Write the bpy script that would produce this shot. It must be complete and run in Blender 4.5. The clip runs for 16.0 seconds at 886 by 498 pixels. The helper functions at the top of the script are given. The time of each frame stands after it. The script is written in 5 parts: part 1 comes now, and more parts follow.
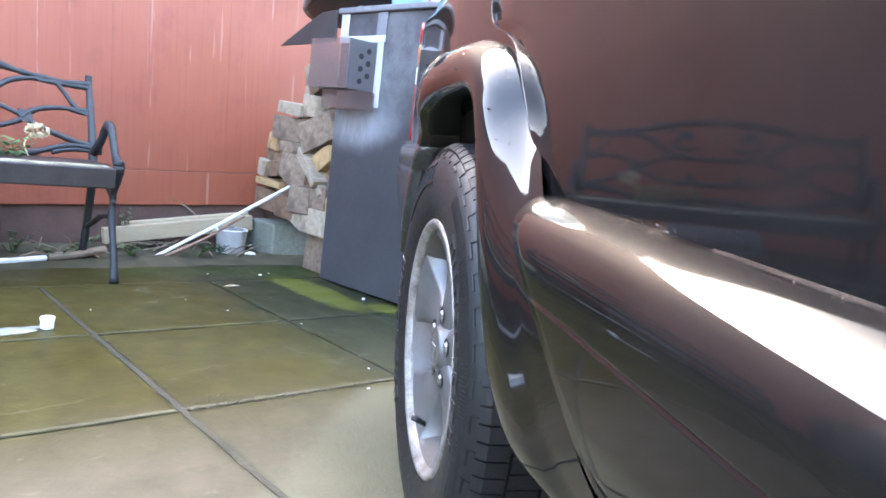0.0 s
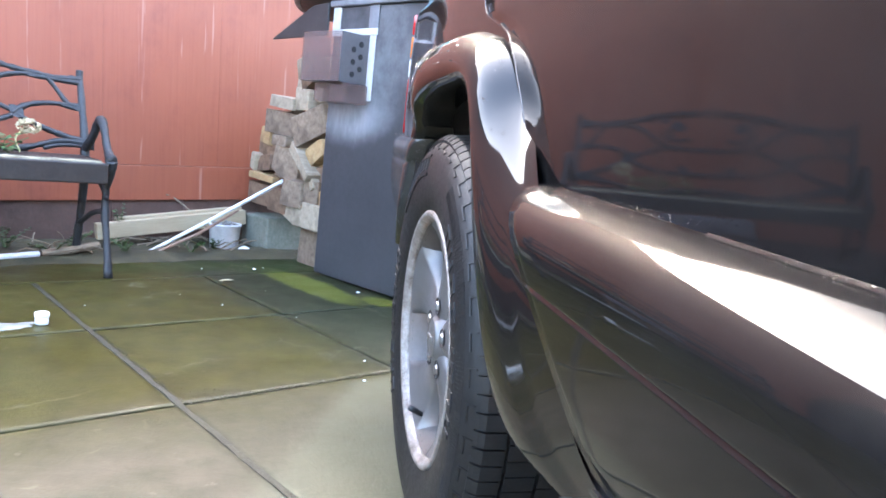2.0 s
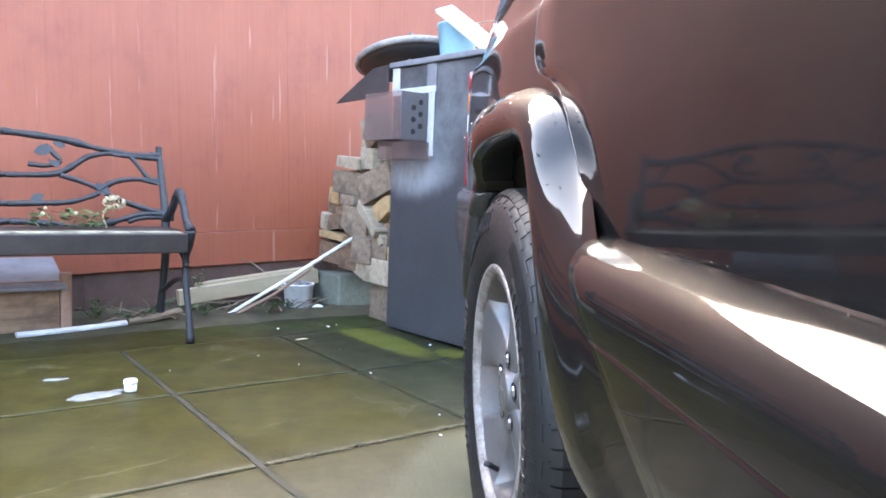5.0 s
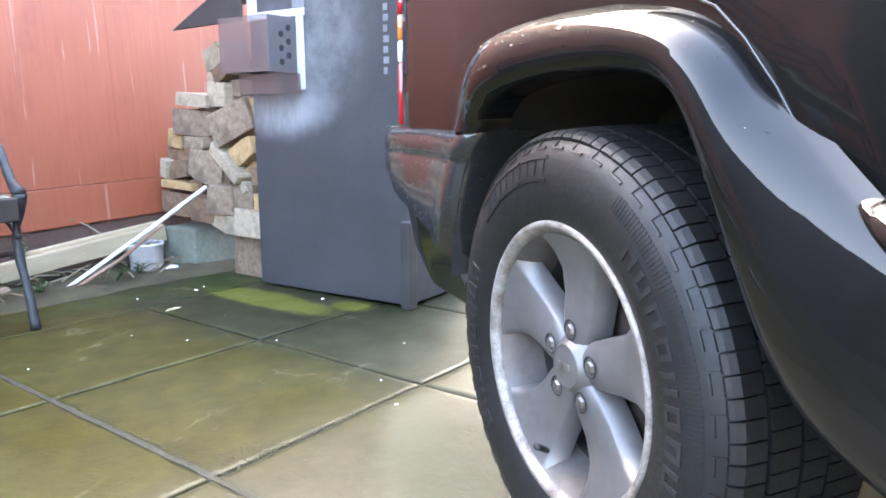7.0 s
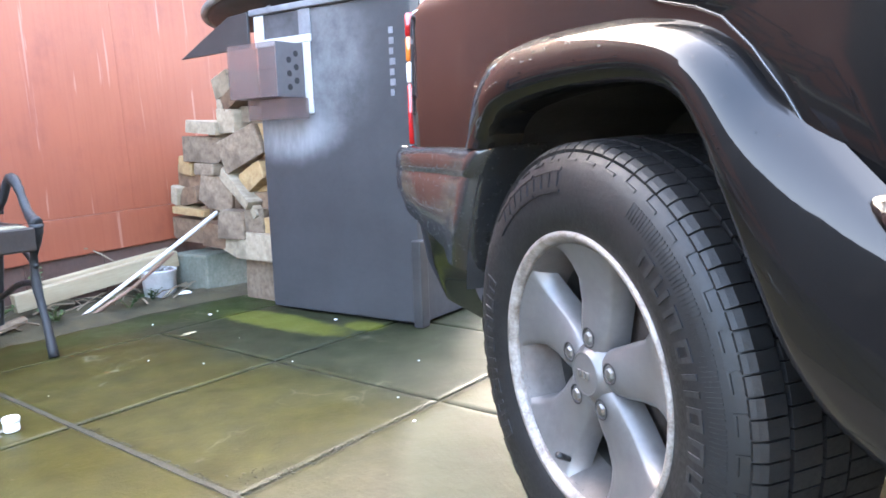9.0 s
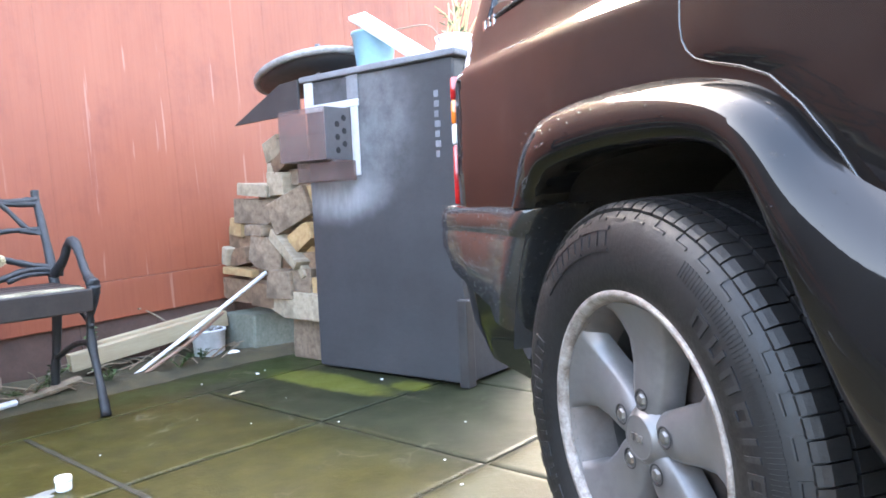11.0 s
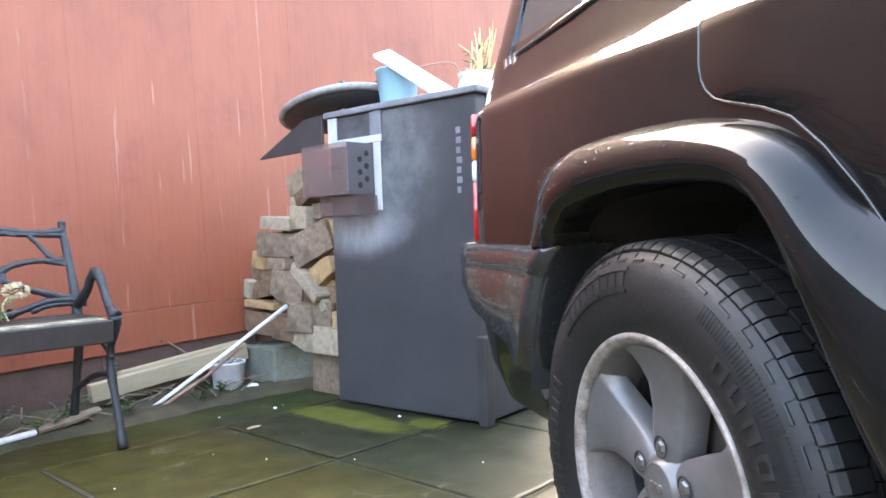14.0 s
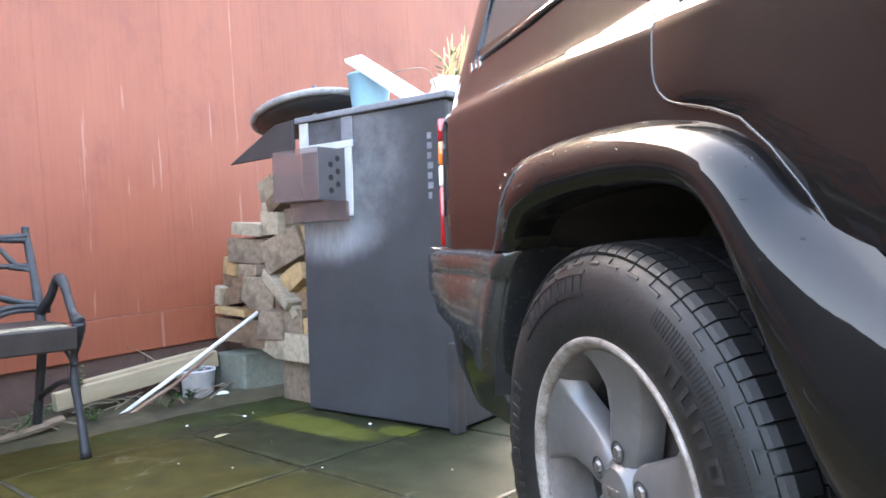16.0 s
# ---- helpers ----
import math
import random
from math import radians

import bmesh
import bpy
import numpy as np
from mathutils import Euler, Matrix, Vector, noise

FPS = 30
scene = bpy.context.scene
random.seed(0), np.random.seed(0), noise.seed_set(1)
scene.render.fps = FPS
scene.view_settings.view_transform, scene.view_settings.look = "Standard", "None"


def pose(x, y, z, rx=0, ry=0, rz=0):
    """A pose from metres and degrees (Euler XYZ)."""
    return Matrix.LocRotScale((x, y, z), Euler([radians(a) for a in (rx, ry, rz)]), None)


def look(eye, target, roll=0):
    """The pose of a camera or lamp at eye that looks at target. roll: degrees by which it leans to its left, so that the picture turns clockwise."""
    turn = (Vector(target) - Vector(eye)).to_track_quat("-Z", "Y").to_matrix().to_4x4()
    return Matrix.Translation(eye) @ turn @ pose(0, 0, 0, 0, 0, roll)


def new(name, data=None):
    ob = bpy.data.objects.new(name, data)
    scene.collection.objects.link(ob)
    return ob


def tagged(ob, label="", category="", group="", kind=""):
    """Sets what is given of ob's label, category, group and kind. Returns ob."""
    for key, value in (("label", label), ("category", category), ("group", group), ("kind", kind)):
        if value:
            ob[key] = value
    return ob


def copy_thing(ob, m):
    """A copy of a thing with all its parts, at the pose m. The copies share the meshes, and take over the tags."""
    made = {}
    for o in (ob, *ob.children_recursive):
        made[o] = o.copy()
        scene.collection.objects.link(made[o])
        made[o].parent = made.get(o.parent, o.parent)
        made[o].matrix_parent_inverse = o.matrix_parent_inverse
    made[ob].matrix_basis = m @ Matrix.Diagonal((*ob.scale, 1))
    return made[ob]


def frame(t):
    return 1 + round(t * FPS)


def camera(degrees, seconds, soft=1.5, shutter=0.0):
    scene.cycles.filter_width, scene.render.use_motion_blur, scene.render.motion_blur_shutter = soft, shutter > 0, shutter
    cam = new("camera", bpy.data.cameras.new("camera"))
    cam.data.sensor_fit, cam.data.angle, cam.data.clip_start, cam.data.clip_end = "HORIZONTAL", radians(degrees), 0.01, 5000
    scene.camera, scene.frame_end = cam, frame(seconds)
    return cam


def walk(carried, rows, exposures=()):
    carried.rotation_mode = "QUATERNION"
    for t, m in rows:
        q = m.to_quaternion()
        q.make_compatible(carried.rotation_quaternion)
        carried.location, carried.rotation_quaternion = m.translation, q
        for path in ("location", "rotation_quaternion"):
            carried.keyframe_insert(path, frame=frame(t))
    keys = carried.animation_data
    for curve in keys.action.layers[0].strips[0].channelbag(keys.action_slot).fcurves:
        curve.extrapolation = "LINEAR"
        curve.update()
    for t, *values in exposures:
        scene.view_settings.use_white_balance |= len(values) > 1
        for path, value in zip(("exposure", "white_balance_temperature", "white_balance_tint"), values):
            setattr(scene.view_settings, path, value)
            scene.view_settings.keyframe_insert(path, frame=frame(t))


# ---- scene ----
cam = camera(62.3, 16.0, soft=1.7)
EXPOSURES = ((0.0, 5.02, 6250, 10), (2.5, 5.02, 6250, 10), (3.6, 4.88, 6450, 10), (4.7, 4.78, 6500, 10), (7.0, 5.25, 6550, 10), (9.5, 5.27, 6600, 10), (12.0, 4.86, 6900, 10), (16.0, 4.72, 7000, 10))
PATH = [
    (0, (-0.251, -1.178, 0.688), (0.163, 0.761, 0.424), 6.7),
    (0.5, (-0.255, -1.184, 0.684), (0.169, 0.753, 0.419), 6.6),
    (1, (-0.252, -1.177, 0.684), (0.172, 0.759, 0.418), 5.8),
    (1.5, (-0.253, -1.179, 0.684), (0.21, 0.744, 0.384), 6.3),
    (2, (-0.255, -1.184, 0.684), (0.178, 0.749, 0.405), 6.3),
    (2.5, (-0.254, -1.18, 0.684), (0.186, 0.751, 0.405), 5.8),
    (3, (-0.257, -1.182, 0.69), (0.087, 0.785, 0.586), 1.6),
    (3.5, (-0.26, -1.188, 0.692), (0.048, 0.788, 0.676), 0.2),
    (4, (-0.261, -1.191, 0.691), (0.057, 0.784, 0.66), 1.0),
    (4.5, (-0.261, -1.19, 0.691), (0.04, 0.786, 0.617), 1.5),
    (4.7, (-0.236, -1.217, 0.693), (-0.027, 0.768, 0.564), 2.7),
    (6.8, (-0.543, -0.867, 0.74), (0.211, 0.965, 0.466), -1.5),
    (7, (-0.559, -0.874, 0.718), (0.193, 0.946, 0.37), -0.3),
    (7.5, (-0.579, -0.886, 0.708), (0.138, 0.941, 0.326), -0.2),
    (8, (-0.582, -0.89, 0.712), (0.108, 0.954, 0.364), -0.8),
    (8.5, (-0.585, -0.892, 0.71), (0.11, 0.955, 0.38), -1.4),
    (9, (-0.585, -0.89, 0.711), (0.156, 0.945, 0.419), -2.0),
    (9.5, (-0.593, -0.89, 0.722), (0.091, 0.977, 0.507), -3.1),
    (9.7, (-0.593, -0.89, 0.723), (0.068, 0.988, 0.528), -2.9),
    (11.8, (-0.586, -0.889, 0.709), (0.033, 1.009, 0.602), -2.3),
    (12, (-0.585, -0.888, 0.709), (0.018, 1.017, 0.607), -2.2),
    (12.5, (-0.586, -0.889, 0.707), (0.015, 1.017, 0.622), -2.0),
    (13, (-0.579, -0.885, 0.711), (0.021, 1.021, 0.631), -2.3),
    (13.5, (-0.571, -0.886, 0.719), (-0.023, 1.037, 0.652), -2.1),
    (14, (-0.573, -0.88, 0.719), (0.01, 1.032, 0.686), -2.0),
    (14.5, (-0.569, -0.881, 0.722), (0.026, 1.029, 0.696), -2.3),
    (15, (-0.564, -0.885, 0.716), (0.039, 1.021, 0.666), -2.4),
    (15.5, (-0.562, -0.886, 0.715), (0.042, 1.02, 0.652), -2.3),
    (16, (-0.535, -0.877, 0.711), (0.1, 1.019, 0.697), -1.9),
]
walk(cam, [(t, look(eye, target, roll)) for t, eye, target, roll in PATH], EXPOSURES)

# ---------- light ----------
SUN_ELEV, SUN_AZ = 28.0, 4.0      # degrees; azimuth from +y towards +x
world = bpy.data.worlds.new("sky")
scene.world = world
world.use_nodes = True
wn = world.node_tree
sky = wn.nodes.new("ShaderNodeTexSky")
sky.sky_type = 'NISHITA'
sky.sun_disc = False
sky.sun_elevation = radians(SUN_ELEV)
sky.sun_rotation = radians(SUN_AZ)
sky.air_density, sky.dust_density, sky.ozone_density = 1.0, 8.0, 1.0
wn.links.new(sky.outputs[0], wn.nodes["Background"].inputs[0])
wn.nodes["Background"].inputs[1].default_value = 0.15
sun = new("sun", bpy.data.lights.new("sun", 'SUN'))
sun.data.energy, sun.data.angle, sun.data.color = 1.6, radians(4), (1.0, 0.95, 0.88)
sd = Vector((math.sin(radians(SUN_AZ)) * math.cos(radians(SUN_ELEV)), math.cos(radians(SUN_AZ)) * math.cos(radians(SUN_ELEV)), math.sin(radians(SUN_ELEV))))
sun.matrix_world = look(sd * 30, (0, 0, 0))


# ---------- materials ----------
class Nodes:
    def __init__(self, name):
        self.m = bpy.data.materials.new(name)
        self.m.use_nodes = True
        self.t = self.m.node_tree
        self.b = self.t.nodes["Principled BSDF"]

    def node(self, kind, **inputs):
        n = self.t.nodes.new(kind)
        for k, v in inputs.items():
            self.put(n.inputs[k.replace("_", " ")], v)
        return n

    def put(self, socket, v):
        if isinstance(v, bpy.types.NodeSocket):
            self.t.links.new(v, socket)
        else:
            socket.default_value = v

    def coords(self, scale=(1, 1, 1), kind="Object", turn=0.0):
        if kind == "World":
            src = self.node("ShaderNodeNewGeometry").outputs["Position"]
        else:
            src = self.node("ShaderNodeTexCoord").outputs[kind]
        mp = self.node("ShaderNodeMapping", Vector=src, Scale=scale, Rotation=(0, 0, radians(turn)))
        return mp.outputs[0]

    def noise(self, vec, scale, detail=4.0, rough=0.6):
        return self.node("ShaderNodeTexNoise", Vector=vec, Scale=scale, Detail=detail, Roughness=rough).outputs[0]

    def ramp(self, fac, stops):
        r = self.node("ShaderNodeValToRGB", Fac=fac)
        e = r.color_ramp.elements
        while len(e) < len(stops):
            e.new(0.5)
        for el, (p, c) in zip(e, stops):
            el.position = p
            el.color = (*c, 1) if isinstance(c, tuple) else (c, c, c, 1)
        return r.outputs[0]

    def mix(self, fac, a, b, mode='MIX'):
        n = self.t.nodes.new("ShaderNodeMix")
        n.data_type, n.blend_type = 'RGBA', mode
        self.put(n.inputs[0], fac)
        for sck, v in ((n.inputs[6], a), (n.inputs[7], b)):
            self.put(sck, (*v, 1) if isinstance(v, tuple) else v)
        return n.outputs[2]

    def maths(self, op, a, b=0.0, c=0.0):
        n = self.t.nodes.new("ShaderNodeMath")
        n.operation = op
        for sck, v in zip(n.inputs, (a, b, c)):
            self.put(sck, v)
        return n.outputs[0]

    def smooth(self, v, lo, hi):
        n = self.node("ShaderNodeMapRange", Value=v)
        n.interpolation_type = 'SMOOTHSTEP'
        n.inputs[1].default_value, n.inputs[2].default_value = lo, hi
        return n.outputs[0]

    def bump(self, height, strength=0.3, distance=0.01):
        n = self.node("ShaderNodeBump", Strength=strength, Distance=distance, Height=height)
        self.put(self.b.inputs["Normal"], n.outputs[0])

    def out(self, color=None, rough=None, metal=None, **more):
        for k, v in (("Base Color", color), ("Roughness", rough), ("Metallic", metal), *more.items()):
            if v is not None:
                k = k.replace("_", " ")
                self.put(self.b.inputs[k], (*v, 1) if isinstance(v, tuple) and len(v) == 3 else v)
        return self.m


def simple(name, c1, c2, rough=(0.4, 0.6), scale=8.0, bump=0.15, metal=0.0, stretch=(1, 1, 1), kind="Object", fine=6.0, **more):
    """Two tones mixed at two scales, uneven gloss and a fine relief."""
    k = Nodes(name)
    v = k.coords(stretch, kind)
    big, small = k.noise(v, scale), k.noise(v, scale * fine, 5, 0.7)
    both = k.maths('ADD', k.maths('MULTIPLY', big, 0.6), k.maths('MULTIPLY', small, 0.4))
    col = k.ramp(both, ((0.33, c1), (0.67, c2)))
    k.bump(both, bump, 0.01)
    return k.out(col, k.ramp(small, ((0.3, rough[0]), (0.7, rough[1]))), metal, **more)


def red_paint(name, dark=1.0):
    """Red barn paint on wood: upright grain, drips and worn pale streaks."""
    k = Nodes(name)
    grain = k.noise(k.coords((26, 26, 0.9)), 2.2, 6, 0.65)
    drip = k.noise(k.coords((34, 34, 0.55)), 1.0, 3, 0.5)
    broad = k.noise(k.coords((1.1, 1.1, 0.5)), 1.5, 3)
    col = k.ramp(broad, ((0.3, (0.228 * dark, 0.059 * dark, 0.028 * dark)), (0.7, (0.288 * dark, 0.084 * dark, 0.042 * dark))))
    col = k.mix(k.maths('MULTIPLY', k.smooth(grain, 0.45, 0.75), 0.26), col, (0.185 * dark, 0.044 * dark, 0.028 * dark))
    blotch = k.noise(k.coords((3.2, 3.2, 2.2)), 1.0, 6, 0.72)
    col = k.mix(k.maths('MULTIPLY', k.smooth(blotch, 0.46, 0.74), 0.55), col, (0.158 * dark, 0.033 * dark, 0.021 * dark))
    spots = k.noise(k.coords((30, 30, 3.0)), 1.0, 2)
    pale = k.maths('MULTIPLY', k.smooth(drip, 0.62, 0.70), k.smooth(spots, 0.48, 0.60))
    col = k.mix(k.maths('MULTIPLY', pale, 0.35), col, (0.48, 0.29, 0.23))
    k.bump(grain, 0.3, 0.003)
    return k.out(col, k.ramp(grain, ((0.3, 0.42), (0.7, 0.62))))


def concrete(name):
    """Wet paving: olive algae near the fence, drier grey further out, stains and grit."""
    k = Nodes(name)
    w = k.coords(kind="World")
    turned = k.node("ShaderNodeVectorRotate", Vector=w, Angle=radians(-30), Axis=(0, 0, 1)).outputs[0]
    sep = k.node("ShaderNodeSeparateXYZ", Vector=turned)
    s, m = sep.outputs[0], sep.outputs[1]          # along the fence, out from it
    n1, n2, n3 = k.noise(w, 2.3, 5), k.noise(w, 11, 5, 0.7), k.noise(w, 90, 4, 0.7)
    edge = k.maths('ADD', m, k.maths('MULTIPLY', k.maths('SUBTRACT', n1, 0.5), 0.7))
    algae = k.smooth(edge, 0.42, 0.88)
    grey = k.ramp(n2, ((0.3, (0.036, 0.032, 0.0175)), (0.7, (0.068, 0.061, 0.037))))
    olive = k.ramp(n2, ((0.3, (0.0200, 0.0180, 0.0026)), (0.7, (0.046, 0.0402, 0.0064))))
    col = k.mix(algae, grey, olive)
    # the drier, paler patch beside the wheel, and the green slab darkened for shade behind it
    skew = k.maths('SUBTRACT', k.maths('ADD', s, k.maths('MULTIPLY', n2, 0.12)), k.maths('MULTIPLY', m, 1.17))
    dry = k.maths('MULTIPLY', k.smooth(skew, -0.46, -0.34), k.smooth(k.maths('ADD', m, k.maths('MULTIPLY', n2, 0.08)), 0.765, 0.715))
    col = k.mix(k.maths('MULTIPLY', dry, 0.62), col, k.ramp(n1, ((0.3, (0.066, 0.066, 0.038)), (0.7, (0.112, 0.112, 0.074)))))
    shaded = k.maths('MULTIPLY', k.smooth(k.maths('ADD', s, k.maths('MULTIPLY', n1, 0.3)), 0.50, 0.80), k.smooth(m, 0.745, 0.775))
    col = k.mix(k.maths('MULTIPLY', shaded, 0.88), col, k.ramp(n2, ((0.3, (0.011, 0.0135, 0.006)), (0.7, (0.026, 0.030, 0.015)))))

    def stain(cs, cm, rs, rm, wob):
        ds = k.maths('DIVIDE', k.maths('SUBTRACT', s, cs), rs)
        dm = k.maths('DIVIDE', k.maths('SUBTRACT', m, cm), rm)
        d = k.maths('SQRT', k.maths('ADD', k.maths('MULTIPLY', ds, ds), k.maths('MULTIPLY', dm, dm)))
        return k.smooth(k.maths('ADD', d, k.maths('MULTIPLY', k.maths('SUBTRACT', n2, 0.5), wob)), 1.12, 0.72)
    bright = k.maths('MAXIMUM', stain(0.945, 1.87, 0.105, 0.40, 1.0), stain(1.07, 1.50, 0.07, 0.10, 1.1))
    col = k.mix(k.maths('MULTIPLY', bright, 0.85), col, k.ramp(n3, ((0.3, (0.062, 0.068, 0.009)), (0.7, (0.145, 0.152, 0.026)))))
    deep = k.maths('MAXIMUM', stain(1.12, 2.30, 0.42, 0.17, 1.4), stain(0.55, 2.36, 0.5, 0.10, 1.6))
    col = k.mix(k.maths('MULTIPLY', deep, 0.7), col, k.ramp(n3, ((0.3, (0.010, 0.017, 0.003)), (0.7, (0.042, 0.060, 0.012)))))
    blot = k.smooth(k.noise(w, 1.3, 3), 0.52, 0.60)
    col = k.mix(k.maths('MULTIPLY', k.maths('MULTIPLY', blot, k.maths('SUBTRACT', 1.0, algae)), 0.45), col, (0.095, 0.075, 0.052))
    col = k.mix(k.maths('MULTIPLY', k.smooth(n3, 0.55, 0.75), 0.35), col, (0.031, 0.031, 0.0186))
    col = k.mix(k.maths('MULTIPLY', k.smooth(k.noise(w, 24, 3), 0.66, 0.72), 0.35), col, (0.14, 0.125, 0.085))
    warp = k.mix(0.25, w, k.node("ShaderNodeTexNoise", Vector=w, Scale=5.0, Detail=3.0).outputs[1])
    vein = k.node("ShaderNodeTexVoronoi", Vector=warp, Scale=3.1)
    vein.feature = 'DISTANCE_TO_EDGE'
    line = k.maths('MULTIPLY', k.smooth(vein.outputs["Distance"], 0.016, 0.004), k.smooth(k.noise(w, 3.4, 3), 0.50, 0.62))
    col = k.mix(k.maths('MULTIPLY', line, 0.42), col, (0.150, 0.140, 0.085))
    dark = k.smooth(k.noise(w, 6.0, 6, 0.75), 0.56, 0.72)
    col = k.mix(k.maths('MULTIPLY', dark, 0.45), col, (0.020, 0.019, 0.006))
    k.bump(k.maths('ADD', k.maths('MULTIPLY', n2, 0.7), k.maths('MULTIPLY', n3, 0.3)), 0.35, 0.008)
    return k.out(col, k.ramp(n1, ((0.35, 0.36), (0.65, 0.64))), Specular_IOR_Level=0.2)


def car_paint(name):
    """Black lacquer with dirt, dried drop marks and haze painted as a grey film."""
    k = Nodes(name)
    w = k.coords(kind="World")
    dirt = k.noise(w, 30, 6, 0.75)
    film = k.noise(w, 4, 4)
    drops = k.smooth(k.noise(w, 140, 2), 0.66, 0.72)
    col = k.mix(k.maths('MULTIPLY', k.smooth(dirt, 0.50, 0.8), 0.6), (0.0036, 0.0035, 0.0038), (0.012, 0.0112, 0.0108))
    col = k.mix(k.maths('MULTIPLY', k.smooth(film, 0.35, 0.7), 0.45), col, (0.0100, 0.0098, 0.0102))
    col = k.mix(k.maths('MULTIPLY', drops, 0.05), col, (0.05, 0.048, 0.045))
    gloss = k.maths('ADD', k.maths('MULTIPLY', k.smooth(dirt, 0.45, 0.8), 0.06), 0.045)
    return k.out(col, k.ramp(film, ((0.3, 0.45), (0.7, 0.6))), Coat_Weight=k.ramp(film, ((0.3, 0.98), (0.7, 0.86))), Coat_Roughness=gloss, Coat_IOR=1.44, Specular_IOR_Level=0.02)


def glass(name, color=(1, 1, 1), rough=0.03, weight=0.85):
    k = Nodes(name)
    return k.out(color, rough, Transmission_Weight=weight, IOR=1.45)


def text_bar(name, c):
    return simple(name, c, tuple(x * 0.8 for x in c), (0.5, 0.7), 20)


M_RED = red_paint("red_fence_paint")
M_BASE = simple("fence_base", (0.065, 0.0358, 0.026), (0.124, 0.0715, 0.0553), (0.7, 0.9), 6, 0.5, fine=8)
M_PAVE = concrete("wet_paving")
M_GROUT = simple("joint_dirt", (0.006, 0.0055, 0.002), (0.034, 0.029, 0.011), (0.5, 0.9), 22, 0.6, kind="World")
M_CRUST = simple("mortar_crust", (0.040, 0.035, 0.018), (0.085, 0.075, 0.046), (0.6, 0.9), 30, 0.8)
M_SOIL = simple("soil", (0.016, 0.0135, 0.006), (0.074, 0.062, 0.028), (0.7, 0.95), 12, 0.9, kind="World")
M_PAINT = car_paint("black_car_paint")
M_PLAST = simple("black_plastic", (0.013, 0.0125, 0.0125), (0.028, 0.026, 0.0255), (0.6, 0.8), 30, 0.15)
M_TRIM = simple("satin_trim", (0.010, 0.010, 0.010), (0.022, 0.022, 0.022), (0.16, 0.3), 16, 0.01, Coat_Weight=0.6, Coat_Roughness=0.08)
M_RUBBER = simple("tyre_rubber", (0.0038, 0.0038, 0.0041), (0.0105, 0.0105, 0.0112), (0.42, 0.62), 22, 0.2, Specular_IOR_Level=0.38)
M_RUBLET = simple("tyre_lettering", (0.008, 0.008, 0.009), (0.016, 0.016, 0.018), (0.4, 0.6), 22, 0.2)
M_ALLOY = simple("painted_alloy", (0.105, 0.098, 0.096), (0.155, 0.146, 0.142), (0.32, 0.46), 12, 0.05, metal=0.45)
M_ALLOYIN = simple("dusty_alloy", (0.072, 0.060, 0.055), (0.135, 0.120, 0.112), (0.4, 0.6), 14, 0.1, metal=0.35)
M_SHADEDBARREL = simple("shaded_alloy", (0.020, 0.019, 0.018), (0.048, 0.045, 0.042), (0.5, 0.7), 18, 0.1, metal=0.3)
M_FLANGE = simple("corroded_rim_edge", (0.085, 0.056, 0.040), (0.40, 0.37, 0.345), (0.28, 0.65), 34, 0.5, metal=0.4)
M_STEEL = simple("dull_steel", (0.154, 0.147, 0.14), (0.294, 0.287, 0.28), (0.3, 0.5), 40, 0.2, metal=0.9)
M_RUST = simple("rusty_iron", (0.018, 0.013, 0.011), (0.05, 0.034, 0.028), (0.6, 0.85), 20, 0.5)
M_CHROME = simple("bright_trim", (0.62, 0.63, 0.64), (0.75, 0.76, 0.77), (0.08, 0.2), 20, 0.03, metal=1.0)
M_WINDOW = glass("tinted_window", (0.10, 0.12, 0.12), 0.02, 0.6)
M_LRED = simple("red_lens", (0.28, 0.0056, 0.0084), (0.42, 0.014, 0.014), (0.1, 0.2), 20, 0.02, Coat_Weight=1.0, Coat_Roughness=0.04)
M_LORANGE = simple("orange_lens", (0.562, 0.12, 0.0112), (0.675, 0.18, 0.0225), (0.1, 0.2), 20, 0.02, Coat_Weight=1.0, Coat_Roughness=0.04)
M_LWHITE = simple("clear_lens", (0.72, 0.70, 0.68), (0.85, 0.83, 0.80), (0.1, 0.2), 20, 0.02, Coat_Weight=1.0, Coat_Roughness=0.04)
M_WATER = glass("water_drops", (1, 1, 1), 0.0, 1.0)


